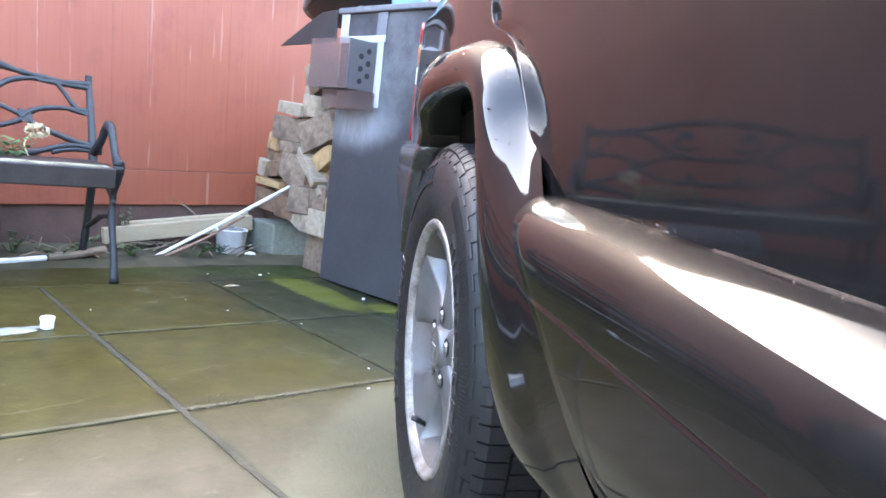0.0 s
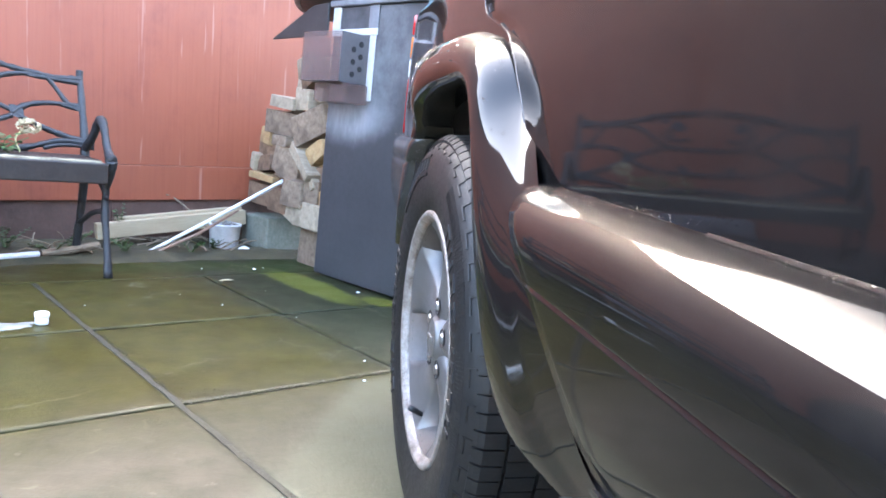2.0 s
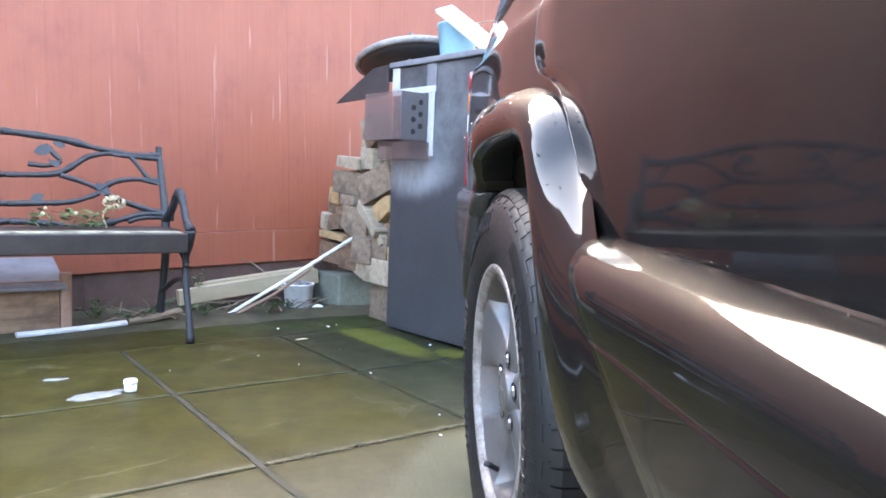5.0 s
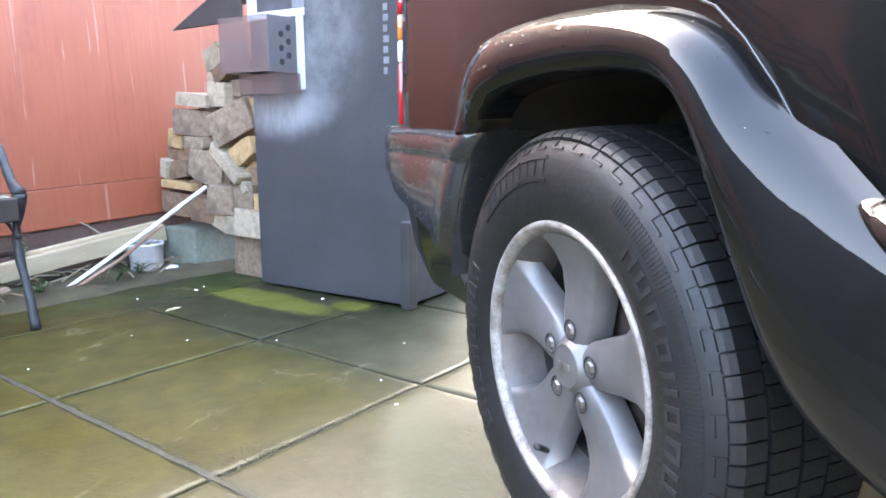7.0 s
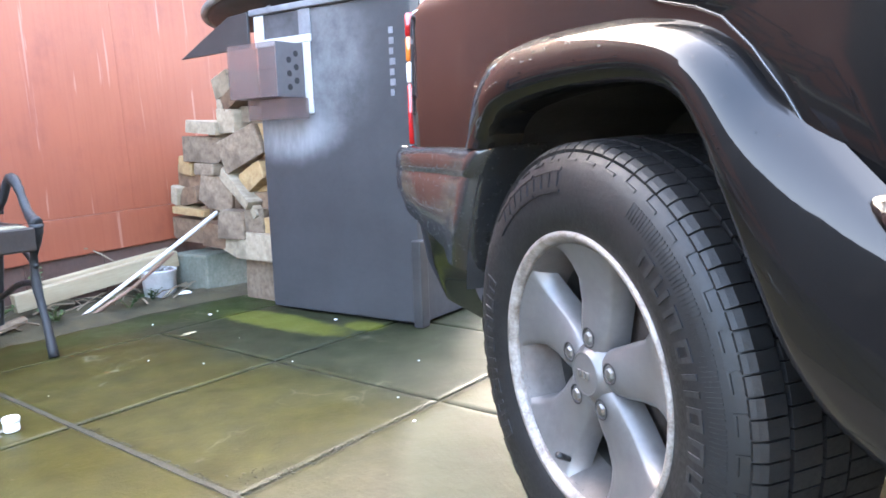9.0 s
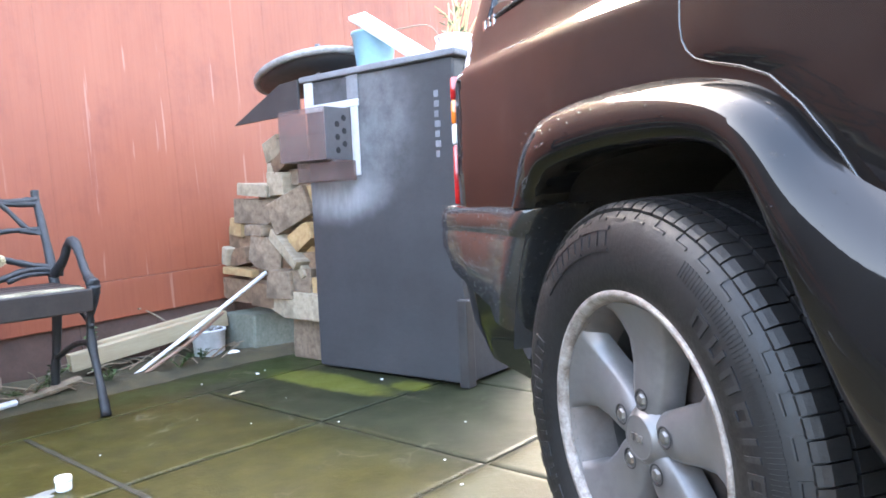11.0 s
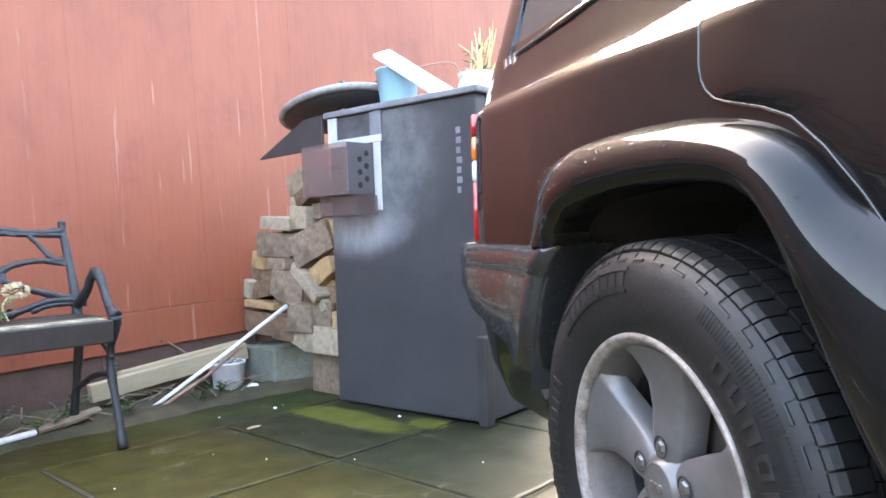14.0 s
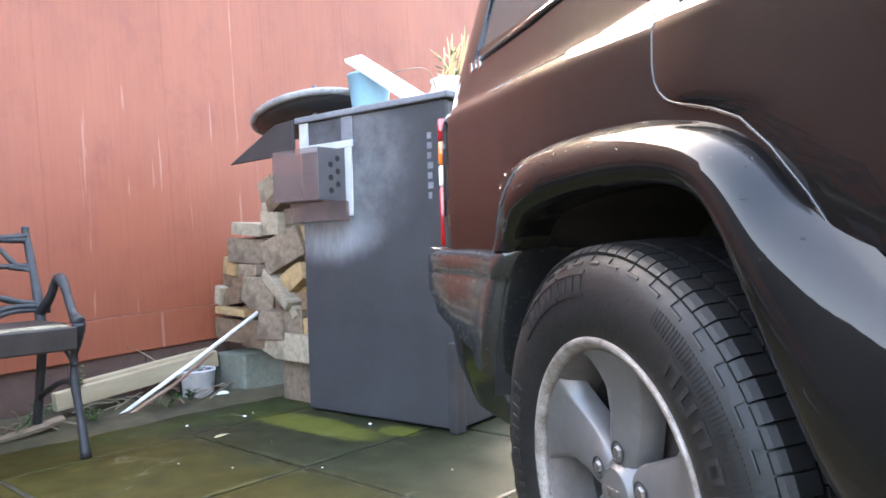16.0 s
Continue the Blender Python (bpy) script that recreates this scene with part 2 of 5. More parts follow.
def cabinet_paint(name):
    """Slate paint, rubbed through to pale undercoat in two soft-edged patches."""
    k = Nodes(name)
    v = k.coords()
    sep = k.node("ShaderNodeSeparateXYZ", Vector=v)
    n1, n2 = k.noise(v, 4, 4), k.noise(v, 38, 5, 0.7)
    run = k.noise(k.coords((16, 16, 5.0)), 1.0, 5, 0.65)
    col = k.ramp(k.maths('ADD', k.maths('MULTIPLY', n1, 0.6), k.maths('MULTIPLY', n2, 0.4)), ((0.3, (0.021, 0.021, 0.0235)), (0.7, (0.042, 0.042, 0.046))))

    def patch(cx, cz, rx, rz):
        dx = k.maths('DIVIDE', k.maths('SUBTRACT', sep.outputs[0], cx), rx)
        dz = k.maths('DIVIDE', k.maths('SUBTRACT', sep.outputs[2], cz), rz)
        d = k.maths('SQRT', k.maths('ADD', k.maths('MULTIPLY', dx, dx), k.maths('MULTIPLY', dz, dz)))
        return k.smooth(k.maths('ADD', d, k.maths('MULTIPLY', k.maths('SUBTRACT', n1, 0.5), 0.9)), 1.25, 0.35)
    a = k.maths('MULTIPLY', patch(0.19, 0.76, 0.23, 0.13), k.ramp(run, ((0.3, 0.45), (0.7, 0.95))))
    b = k.maths('MULTIPLY', patch(0.34, 1.06, 0.30, 0.34), k.ramp(k.noise(v, 7, 5, 0.7), ((0.35, 0.12), (0.7, 0.55))))
    col = k.mix(a, col, (0.272, 0.272, 0.292))
    col = k.mix(b, col, (0.245, 0.245, 0.258))
    k.bump(n2, 0.15, 0.01)
    return k.out(col, k.ramp(n2, ((0.3, 0.45), (0.7, 0.7))))


M_CAB = cabinet_paint("slate_paint")
M_SLATE = simple("dull_slate", (0.030, 0.030, 0.033), (0.085, 0.085, 0.092), (0.5, 0.75), 11, 0.3)
M_TUBRIM = simple("scuffed_pale_grey", (0.10, 0.096, 0.094), (0.34, 0.325, 0.315), (0.45, 0.7), 13, 0.3)
M_CABPALE = simple("weathered_white_paint", (0.36, 0.36, 0.367), (0.533, 0.533, 0.54), (0.5, 0.75), 14, 0.3)
M_CABGREY = simple("scuffed_grey", (0.104, 0.104, 0.117), (0.221, 0.221, 0.234), (0.5, 0.75), 9, 0.3)
M_BOX = simple("cloudy_plastic", (0.15, 0.098, 0.090), (0.21, 0.142, 0.132), (0.25, 0.4), 10, 0.05, Alpha=0.42)
M_BOXGREY = simple("grey_plastic", (0.085, 0.078, 0.08), (0.12, 0.11, 0.112), (0.3, 0.5), 12, 0.05)
# near-black that paints shade into recesses and holes
M_HOLLOWSHADE = simple("hollow_shade", (0.012, 0.011, 0.011), (0.025, 0.022, 0.022), (0.6, 0.8), 20, 0.1)
M_BLACKSHEET = simple("black_sheet", (0.018, 0.017, 0.018), (0.045, 0.042, 0.042), (0.4, 0.6), 8, 0.2)
M_BLUE = simple("pale_blue_plastic", (0.225, 0.42, 0.525), (0.3, 0.495, 0.585), (0.3, 0.45), 10, 0.06)
M_WHITE = simple("white_paint", (0.70, 0.70, 0.68), (0.84, 0.84, 0.82), (0.4, 0.6), 12, 0.12)
M_WPOT = simple("dirty_white_plastic", (0.491, 0.491, 0.491), (0.737, 0.737, 0.756), (0.4, 0.6), 14, 0.15)
M_CAST = simple("cast_iron_paint", (0.0060, 0.0060, 0.0072), (0.022, 0.0222, 0.025), (0.42, 0.62), 30, 0.5)
M_SLAT = simple("lichen_wood", (0.030, 0.022, 0.014), (0.40, 0.36, 0.24), (0.6, 0.85), 13, 0.6, stretch=(1, 1, 1), fine=7)
M_SLATD = simple("dark_wet_wood", (0.0126, 0.0091, 0.0077), (0.035, 0.0252, 0.021), (0.35, 0.6), 12, 0.3)
M_PLANK = simple("new_timber", (0.288, 0.223, 0.137), (0.418, 0.346, 0.23), (0.55, 0.75), 4, 0.25, stretch=(1, 7, 7), fine=5)
M_LEAF = simple("green_leaf", (0.0263, 0.0638, 0.0165), (0.075, 0.128, 0.0375), (0.4, 0.6), 30, 0.2)
M_SPILL = simple("dried_spill", (0.13, 0.13, 0.115), (0.24, 0.24, 0.22), (0.5, 0.7), 18, 0.2)
M_STEM = simple("straw_stem", (0.42, 0.34, 0.14), (0.60, 0.52, 0.28), (0.6, 0.8), 20, 0.2)
M_BLOOM = simple("dried_bloom", (0.285, 0.225, 0.12), (0.435, 0.36, 0.225), (0.7, 0.9), 40, 0.5)
M_TWIG = simple("twig_bark", (0.12, 0.09, 0.06), (0.26, 0.20, 0.14), (0.7, 0.9), 20, 0.4)
M_BROWNSTICK = simple("brown_stick", (0.195, 0.105, 0.0675), (0.315, 0.203, 0.15), (0.5, 0.7), 12, 0.2)
M_BLOCK = simple("mossy_concrete", (0.075, 0.088, 0.060), (0.20, 0.205, 0.170), (0.7, 0.9), 9, 0.7, fine=8)
M_PEBBLE = simple("pebble", (0.14, 0.133, 0.126), (0.35, 0.336, 0.322), (0.5, 0.7), 10, 0.2)


def wood(name, c1, c2):
    k = Nodes(name)
    v = k.coords((3, 40, 40))
    g = k.noise(v, 1.0, 5, 0.6)
    rnd = k.node("ShaderNodeObjectInfo").outputs["Random"]
    n2 = k.noise(k.coords(), 16, 5, 0.7)
    col = k.ramp(k.maths('ADD', k.maths('MULTIPLY', g, 0.6), k.maths('MULTIPLY', n2, 0.4)), ((0.36, c1), (0.62, c2)))
    stain = k.noise(k.coords(), 5, 4, 0.6)
    col = k.mix(k.maths('MULTIPLY', k.smooth(stain, 0.48, 0.68), 0.6), col, tuple(x * 0.35 for x in c1))
    col = k.mix(k.maths('MULTIPLY', rnd, 0.45), col, tuple(x * 0.5 for x in c1))
    k.bump(g, 0.6, 0.006)
    return k.out(col, 0.8)


M_LOGGREY = wood("grey_split_wood", (0.135, 0.092, 0.060), (0.31, 0.232, 0.165))
M_LOGTAN = wood("tan_split_wood", (0.31, 0.19, 0.085), (0.50, 0.34, 0.17))
M_LOGDARK = wood("dark_split_wood", (0.115, 0.068, 0.040), (0.26, 0.162, 0.100))
M_LOGPALE = wood("pale_sawn_wood", (0.26, 0.205, 0.140), (0.46, 0.38, 0.28))


# ---------- mesh tools ----------
def part(name, bm, material, parent=None, label="", smooth=False):
    me = bpy.data.meshes.new(name)
    bmesh.ops.recalc_face_normals(bm, faces=bm.faces[:])
    bm.to_mesh(me)
    bm.free()
    if smooth:
        for p in me.polygons:
            p.use_smooth = True
    for mt in (material if isinstance(material, (list, tuple)) else (material,)):
        me.materials.append(mt)
    ob = new(name, me)
    ob.parent = parent
    return tagged(ob, label=label)


def empty(name, m, label, category, group="", kind=""):
    ob = new(name)
    ob.empty_display_size = 0.1
    ob.matrix_world = m
    return tagged(ob, label, category, group, kind)


def thing(ob, label, category, group="", kind=""):
    return tagged(ob, label, category, group, kind)


def box(bm, lo, hi, bevel=0.0, m=None, segments=2, jitter=0.0, rng=None):
    r = bmesh.ops.create_cube(bm, size=1.0)
    vs = r["verts"]
    for v in vs:
        v.co = Vector([l + (c + 0.5) * (h - l) for c, l, h in zip(v.co, lo, hi)])
        if jitter:
            v.co += Vector([rng.uniform(-jitter, jitter) for _ in range(3)])
    if bevel:
        es = list({e for v in vs for e in v.link_edges})
        g = bmesh.ops.bevel(bm, geom=es, offset=bevel, segments=segments, profile=0.5, affect='EDGES')
        vs = list({v for f in g["faces"] for v in f.verts} | {v for v in vs if v.is_valid})
    if m is not None:
        bmesh.ops.transform(bm, matrix=m, verts=vs)
    return vs


def lathe(bm, prof, steps=32, axis='z', closed=False, m=None, cap=True):
    """Turn (radius, height) round an axis."""
    rings = []
    for i in range(steps):
        a = 2 * math.pi * i / steps
        c, s = math.cos(a), math.sin(a)
        ring = []
        for r, h in prof:
            p = Vector((r * c, r * s, h)) if axis == 'z' else Vector((h, r * s, r * c))
            ring.append(bm.verts.new(m @ p if m is not None else p))
        rings.append(ring)
    n = len(prof)
    for i in range(steps):
        a, b = rings[i], rings[(i + 1) % steps]
        for j in range(n if closed else n - 1):
            k = (j + 1) % n
            bm.faces.new((a[j], b[j], b[k], a[k]))
    if not closed and cap:
        for j in (0, n - 1):
            if prof[j][0] > 1e-4:
                bm.faces.new([r[j] for r in rings])
    return rings


def tube(bm, pts, radii, sides=8, cap=True, flat=1.0):
    """A round bar along points; flat squashes it across."""
    pts = [Vector(p) for p in pts]
    if not isinstance(radii, (list, tuple)):
        radii = [radii] * len(pts)
    rings = []
    up = Vector((0.13, 0.21, 1)).normalized()
    for i, p in enumerate(pts):
        d = (pts[min(i + 1, len(pts) - 1)] - pts[max(i - 1, 0)]).normalized()
        if abs(d.dot(up)) > 0.97:
            up = Vector((1, 0.2, 0.1)).normalized()
        a = d.cross(up).normalized()
        b = a.cross(d).normalized()
        rings.append([bm.verts.new(p + radii[i] * (math.cos(t) * a * flat + math.sin(t) * b)) for t in (2 * math.pi * k / sides for k in range(sides))])
    for r0, r1 in zip(rings, rings[1:]):
        for k in range(sides):
            bm.faces.new((r0[k], r0[(k + 1) % sides], r1[(k + 1) % sides], r1[k]))
    if cap:
        bm.faces.new(rings[0][::-1])
        bm.faces.new(rings[-1])


def spline(pts, n=6):
    """Catmull-Rom through the points."""
    p = [Vector(q) for q in pts]
    p = [2 * p[0] - p[1], *p, 2 * p[-1] - p[-2]]
    out = []
    for i in range(1, len(p) - 2):
        for k in range(n):
            t = k / n
            a, b, c, d = p[i - 1], p[i], p[i + 1], p[i + 2]
            out.append(0.5 * (2 * b + (c - a) * t + (2 * a - 5 * b + 4 * c - d) * t * t + (3 * b - a - 3 * c + d) * t ** 3))
    out.append(p[-2])
    return out


def loft(bm, rows, cap=False, close=False):
    """Faces between rows of points."""
    vr = [[bm.verts.new(p) for p in row] for row in rows]
    for a, b in zip(vr, vr[1:]):
        n = len(a)
        for j in range(n if close else n - 1):
            k = (j + 1) % n
            bm.faces.new((a[j], a[k], b[k], b[j]))
    if cap:
        bm.faces.new(vr[0][::-1])
        bm.faces.new(vr[-1])
    return vr


def lerp(x, table):
    for (x0, y0), (x1, y1) in zip(table, table[1:]):
        if x <= x1:
            t = max(0.0, (x - x0) / (x1 - x0))
            return y0 + (y1 - y0) * t
    return table[-1][1]


def prism(bm, poly, h0, h1, m=None, bevel=0.0):
    """An outline (x, y) given height; bevels its upper rim."""
    lo = [bm.verts.new((x, y, h0)) for x, y in poly]
    hi = [bm.verts.new((x, y, h1)) for x, y in poly]
    n = len(poly)
    top = bm.faces.new(hi)
    bm.faces.new(lo[::-1])
    for i in range(n):
        bm.faces.new((lo[i], lo[(i + 1) % n], hi[(i + 1) % n], hi[i]))
    vs = lo + hi
    if bevel:
        g = bmesh.ops.bevel(bm, geom=list(top.edges), offset=bevel, segments=2, profile=0.5, affect='EDGES')
        vs = list({v for f in g["faces"] for v in f.verts} | {v for v in vs if v.is_valid})
    if m is not None:
        bmesh.ops.transform(bm, matrix=m, verts=vs)


# ---------- the yard's own axes: s along the fence, m out of it (negative towards the yard) ----------
YARD = Matrix.Translation((-0.75, 3.05, 0)) @ Matrix.Rotation(radians(30), 4, 'Z')
rng = random.Random(4)


def yard(s, m, z=0.0, turn=0.0):
    return YARD @ Matrix.Translation((s, m, z)) @ Matrix.Rotation(radians(turn), 4, 'Z')


# ---------- setting ----------
def build_ground():
    bm = bmesh.new()
    bmesh.ops.create_grid(bm, x_segments=2, y_segments=2, size=400)
    g = part("ground", bm, M_GROUT)
    g.location = (0, 0, -0.0065)
    thing(g, "dark damp earth and dirt under the paving", "ground", kind="structure")
    # the level strip between the planting bed and the first row of slabs
    bm = bmesh.new()
    box(bm, (-6.0, -0.862, -0.05), (4.0, -0.50, -0.002), 0.006)
    k = part("pavement", bm, M_PAVE)
    k.matrix_world = YARD
    thing(k, "damp mossy concrete strip along the planting bed", "paving", kind="structure")
    bm = bmesh.new()
    xs, ys = 130, 16
    grid = []
    for i in range(xs + 1):
        row = []
        for j in range(ys + 1):
            s, m = -6 + 10 * i / xs, -0.60 + 0.62 * j / ys
            e = min(1.0, j / 4)
            h = noise.noise(Vector((s * 7, m * 7, 0.3))) * 0.022 + noise.noise(Vector((s * 25, m * 25, 3))) * 0.010 + 0.030
            row.append(Vector((s, m + (0.05 * noise.noise(Vector((s * 4, 0, 7))) if j == 0 else 0), -0.02 + (h + 0.01) * e)))
        grid.append(row)
    loft(bm, grid)
    b = part("planting_bed", bm, M_SOIL, smooth=True)
    b.matrix_world = YARD
    thing(b, "narrow bed of dark wet soil with moss", "soil", kind="structure")


def build_fence():
    root = empty("wall_north", YARD @ Matrix.Translation((0, 0, 0.236)) @ Matrix.Rotation(radians(-2.0), 4, 'Y'), "tall red-painted timber fence with worn upright grain", "fence", kind="structure")
    # upper sheets, with narrow upright joints, and one low board below them
    s = -2.30
    i = 0
    while s < 4.0:
        w = 0.61
        bm = bmesh.new()
        box(bm, (s, 0.0, 0.186), (s + w - 0.0006, 0.03, 2.95), 0.0004)
        part("panel", bm, M_RED, root)
        s += w
        i += 1
    for a, b in ((-2.30, 1.2), (1.203, 4.0)):
        bm = bmesh.new()
        box(bm, (a, -0.006, 0.0), (b, 0.03, 0.183), 0.004)
        part("board", bm, M_RED, root)
    # unseen sheet, added to keep sky light out of the board joints
    bm = bmesh.new()
    box(bm, (-2.30, 0.031, 0.0), (4.0, 0.06, 2.94))
    part("backing", bm, M_BASE, root, "added backing that stops light through the joints")
    bm = bmesh.new()
    box(bm, (-2.30, 0.012, -0.30), (4.0, 0.06, -0.002))
    part("base_course", bm, M_BASE, root, "dirty brown masonry base below the boards")
    for a in (-0.95, -0.42, -0.05, 0.40, -1.6, -2.2):
        bm = bmesh.new()
        box(bm, (a, 0.004, -0.28), (a + 0.006, 0.0125, -0.004))
        part("joint", bm, M_BASE, root)


def build_unseen_walls():
    # unseen wall, added so the car side reflects something dark beyond the fence
    bm = bmesh.new()
    box(bm, (-9.0, 0.0, 0.0), (-2.303, 0.08, 2.35), 0.01)
    w = part("wall_west", bm, M_SLATD)
    w.matrix_world = YARD
    thing(w, "unseen dark wall, added for the car's dark reflections", "wall", kind="structure")
    # two more unseen walls, added to close the yard against low sky light
    for nm, lo, hi in (("wall_south", (-9, -12.2, 0), (8, -12.0, 1.9)), ("wall_east", (6.0, -12.0, 0), (6.2, 6.0, 1.9))):
        bm = bmesh.new()
        box(bm, lo, hi, 0.01)
        thing(part(nm, bm, M_BASE), "unseen plain brown wall, added to cut low light", "wall", kind="structure")


build_ground()
build_fence()
build_unseen_walls()


# ---------- the car ----------
CAR_MID = 0.91
SIDE = ((0.30, 0.09), (0.40, 0.045), (0.50, 0.026), (0.66, 0.018), (0.78, 0.014), (0.90, 0.015), (0.95, 0.0162), (0.966, 0.0168), (0.976, 0.0185), (0.984, 0.0235), (1.000, 0.039), (1.006, 0.0435),
        (1.03, 0.050), (1.12, 0.070), (1.55, 0.185), (1.64, 0.25), (1.70, 0.39), (1.735, 0.60), (1.745, 0.91))
REAR = ((0.80, 0.0), (0.86, 0.004), (0.91, 0.016), (0.95, 0.038), (0.98, 0.070), (1.0, 0.12), (1.01, 0.22))
RIDGE = ((0.478, 0.695), (0.466, 0.715), (0.42, 0.78), (0.34, 0.835), (0.25, 0.860), (0.10, 0.866), (-0.055, 0.860), (-0.155, 0.845), (-0.225, 0.825), (-0.275, 0.793),
         (-0.325, 0.740), (-0.39, 0.685), (-0.475, 0.620), (-0.57, 0.550), (-0.645, 0.485), (-0.685, 0.425))
LIP = ((0.485, 0.39), (0.465, 0.50), (0.405, 0.635), (0.36, 0.695), (0.30, 0.735), (0.24, 0.758), (0.10, 0.775), (-0.04, 0.778), (-0.14, 0.772), (-0.205, 0.752), (-0.245, 0.712),
       (-0.285, 0.640), (-0.325, 0.565), (-0.37, 0.490), (-0.43, 0.437), (-0.52, 0.405), (-0.61, 0.388))
FLARE_LIP = ((0.362, 0.6935), (0.354, 0.701), (0.334, 0.717), *LIP[4:])


def side_x(z, y=-1.0):
    """How far in the body's skin lies; the tail draws in by 4 cm."""
    t = min(1.0, max(0.0, (y - 0.1) / 0.8))
    return lerp(z, SIDE) + 0.036 * t * t * (3 - 2 * t) * (1.0 if z < 1.12 else max(0.0, 1 - (z - 1.12) / 0.4))


def rise(y):
    """The waistline climbs a little towards the tail."""
    return 0.042 * min(1.0, max(0.0, (y + 0.1) / 0.9))


def in_arch(y, z, cy):
    y -= cy
    if z < 0.40:
        return -0.50 < y < 0.54
    return z < 0.82 and -0.50 + (z - 0.40) * 0.66 < y < 0.54 - (z - 0.40) * 0.45


def build_body(car):
    zs = []
    for (z0, _), (z1, _) in zip(SIDE, SIDE[1:]):
        n = max(1, round((z1 - z0) / 0.035)) if z1 < 1.2 else 3
        zs += [z0 + (z1 - z0) * k / n for k in range(n)]
    zs.append(SIDE[-1][0])
    ys = [-3.25, -3.22, -3.1] + [-3.0 + 0.04 * k for k in range(96)] + [y for y, _ in REAR]
    top = ((-3.25, 0.85), (-3.1, 0.97), (-1.75, 1.08), (-0.95, 1.735), (-0.6, 1.745), (2, 1.745))

    def at(y, z):
        x = side_x(z, y)
        if y > 0.8:
            x = x + lerp(y, REAR)
        if y < -3.0:
            x += (-3.0 - y) * 0.9
        zc = min(z + rise(y) * min(1.0, max(0.0, (z - 0.85) / 0.13)) * (1.0 if z < 1.2 else max(0.0, 1 - (z - 1.2) / 0.4)), lerp(y, top))
        lean = max(0.0, z - 1.03) * 0.36 * min(1.0, max(0.0, (y - 0.3) / 0.5))
        return Vector((x, y - lean, zc))
    bm = bmesh.new()
    left = [[bm.verts.new(at(y, z)) for z in zs] for y in ys]
    right = [[bm.verts.new(Vector((2 * CAR_MID - v.co.x, v.co.y, v.co.z))) if v.co.x < CAR_MID - 0.001 else v for v in row] for row in left]
    for g in (left, right):
        for a, b in zip(g, g[1:]):
            for j in range(len(zs) - 1):
                cy = (a[j].co.y + b[j].co.y) / 2
                cz = (a[j].co.z + a[j + 1].co.z) / 2
                if in_arch(cy, cz, 0.0) or in_arch(cy, cz, -2.65):
                    continue
                if zs[j] > 1.11 and zs[j + 1] < 1.53 and (0.00 < cy < 0.74 or -0.95 < cy < -0.10):
                    continue
                q = [a[j], a[j + 1], b[j + 1], b[j]]
                q = list(dict.fromkeys(q))
                if len(q) > 2 and (q[0].co - q[2].co).length > 1e-5 and bm.faces.get(q) is None:
                    bm.faces.new(q)
    for g0, g1 in ((left[-1], right[-1]), (left[0], right[0])):
        for j in range(len(zs) - 1):
            q = list(dict.fromkeys([g0[j], g1[j], g1[j + 1], g0[j + 1]]))
            if len(q) > 2 and bm.faces.get(q) is None:
                bm.faces.new(q)
    bmesh.ops.remove_doubles(bm, verts=bm.verts[:], dist=1e-5)
    part("body", bm, M_PAINT, car, "glossy black body shell", smooth=True)
    # floor pan
    bm = bmesh.new()
    box(bm, (0.42, -3.0, 0.30), (1.40, 0.95, 0.42), 0.02)
    part("underbody", bm, M_PLAST, car, "dark underbody")


def build_window(car, y0, y1, name):
    """A pane following the lean of the upper side, with a rubber frame."""
    def p(y, z, out):
        return Vector((side_x(z, y) - out, y - max(0, z - 1.03) * 0.36 * min(1, max(0, (y - 0.3) / 0.5)), z))
    bm = bmesh.new()
    rows = [[p(y, z, 0.004) for z in (1.13, 1.25, 1.4, 1.545)] for y in [y0 + (y1 - y0) * k / 8 for k in range(9)]]
    back = [[v + Vector((0.006, 0, 0)) for v in r] for r in rows]
    loft(bm, rows)
    loft(bm, back)
    w = part(name, bm, M_WINDOW, car, "tinted side window", smooth=True)
    w.visible_shadow = False
    bm = bmesh.new()
    loop = [p(y0, 1.13, 0.006), p((y0 + y1) / 2, 1.125, 0.006), p(y1, 1.13, 0.006), p(y1, 1.34, 0.006), p(y1, 1.545, 0.006), p((y0 + y1) / 2, 1.55, 0.006), p(y0, 1.545, 0.006), p(y0, 1.34, 0.006), p(y0, 1.13, 0.006)]
    tube(bm, loop, 0.008, 6)
    part("window_seal", bm, M_TRIM, w, "satin black window seal", smooth=True)


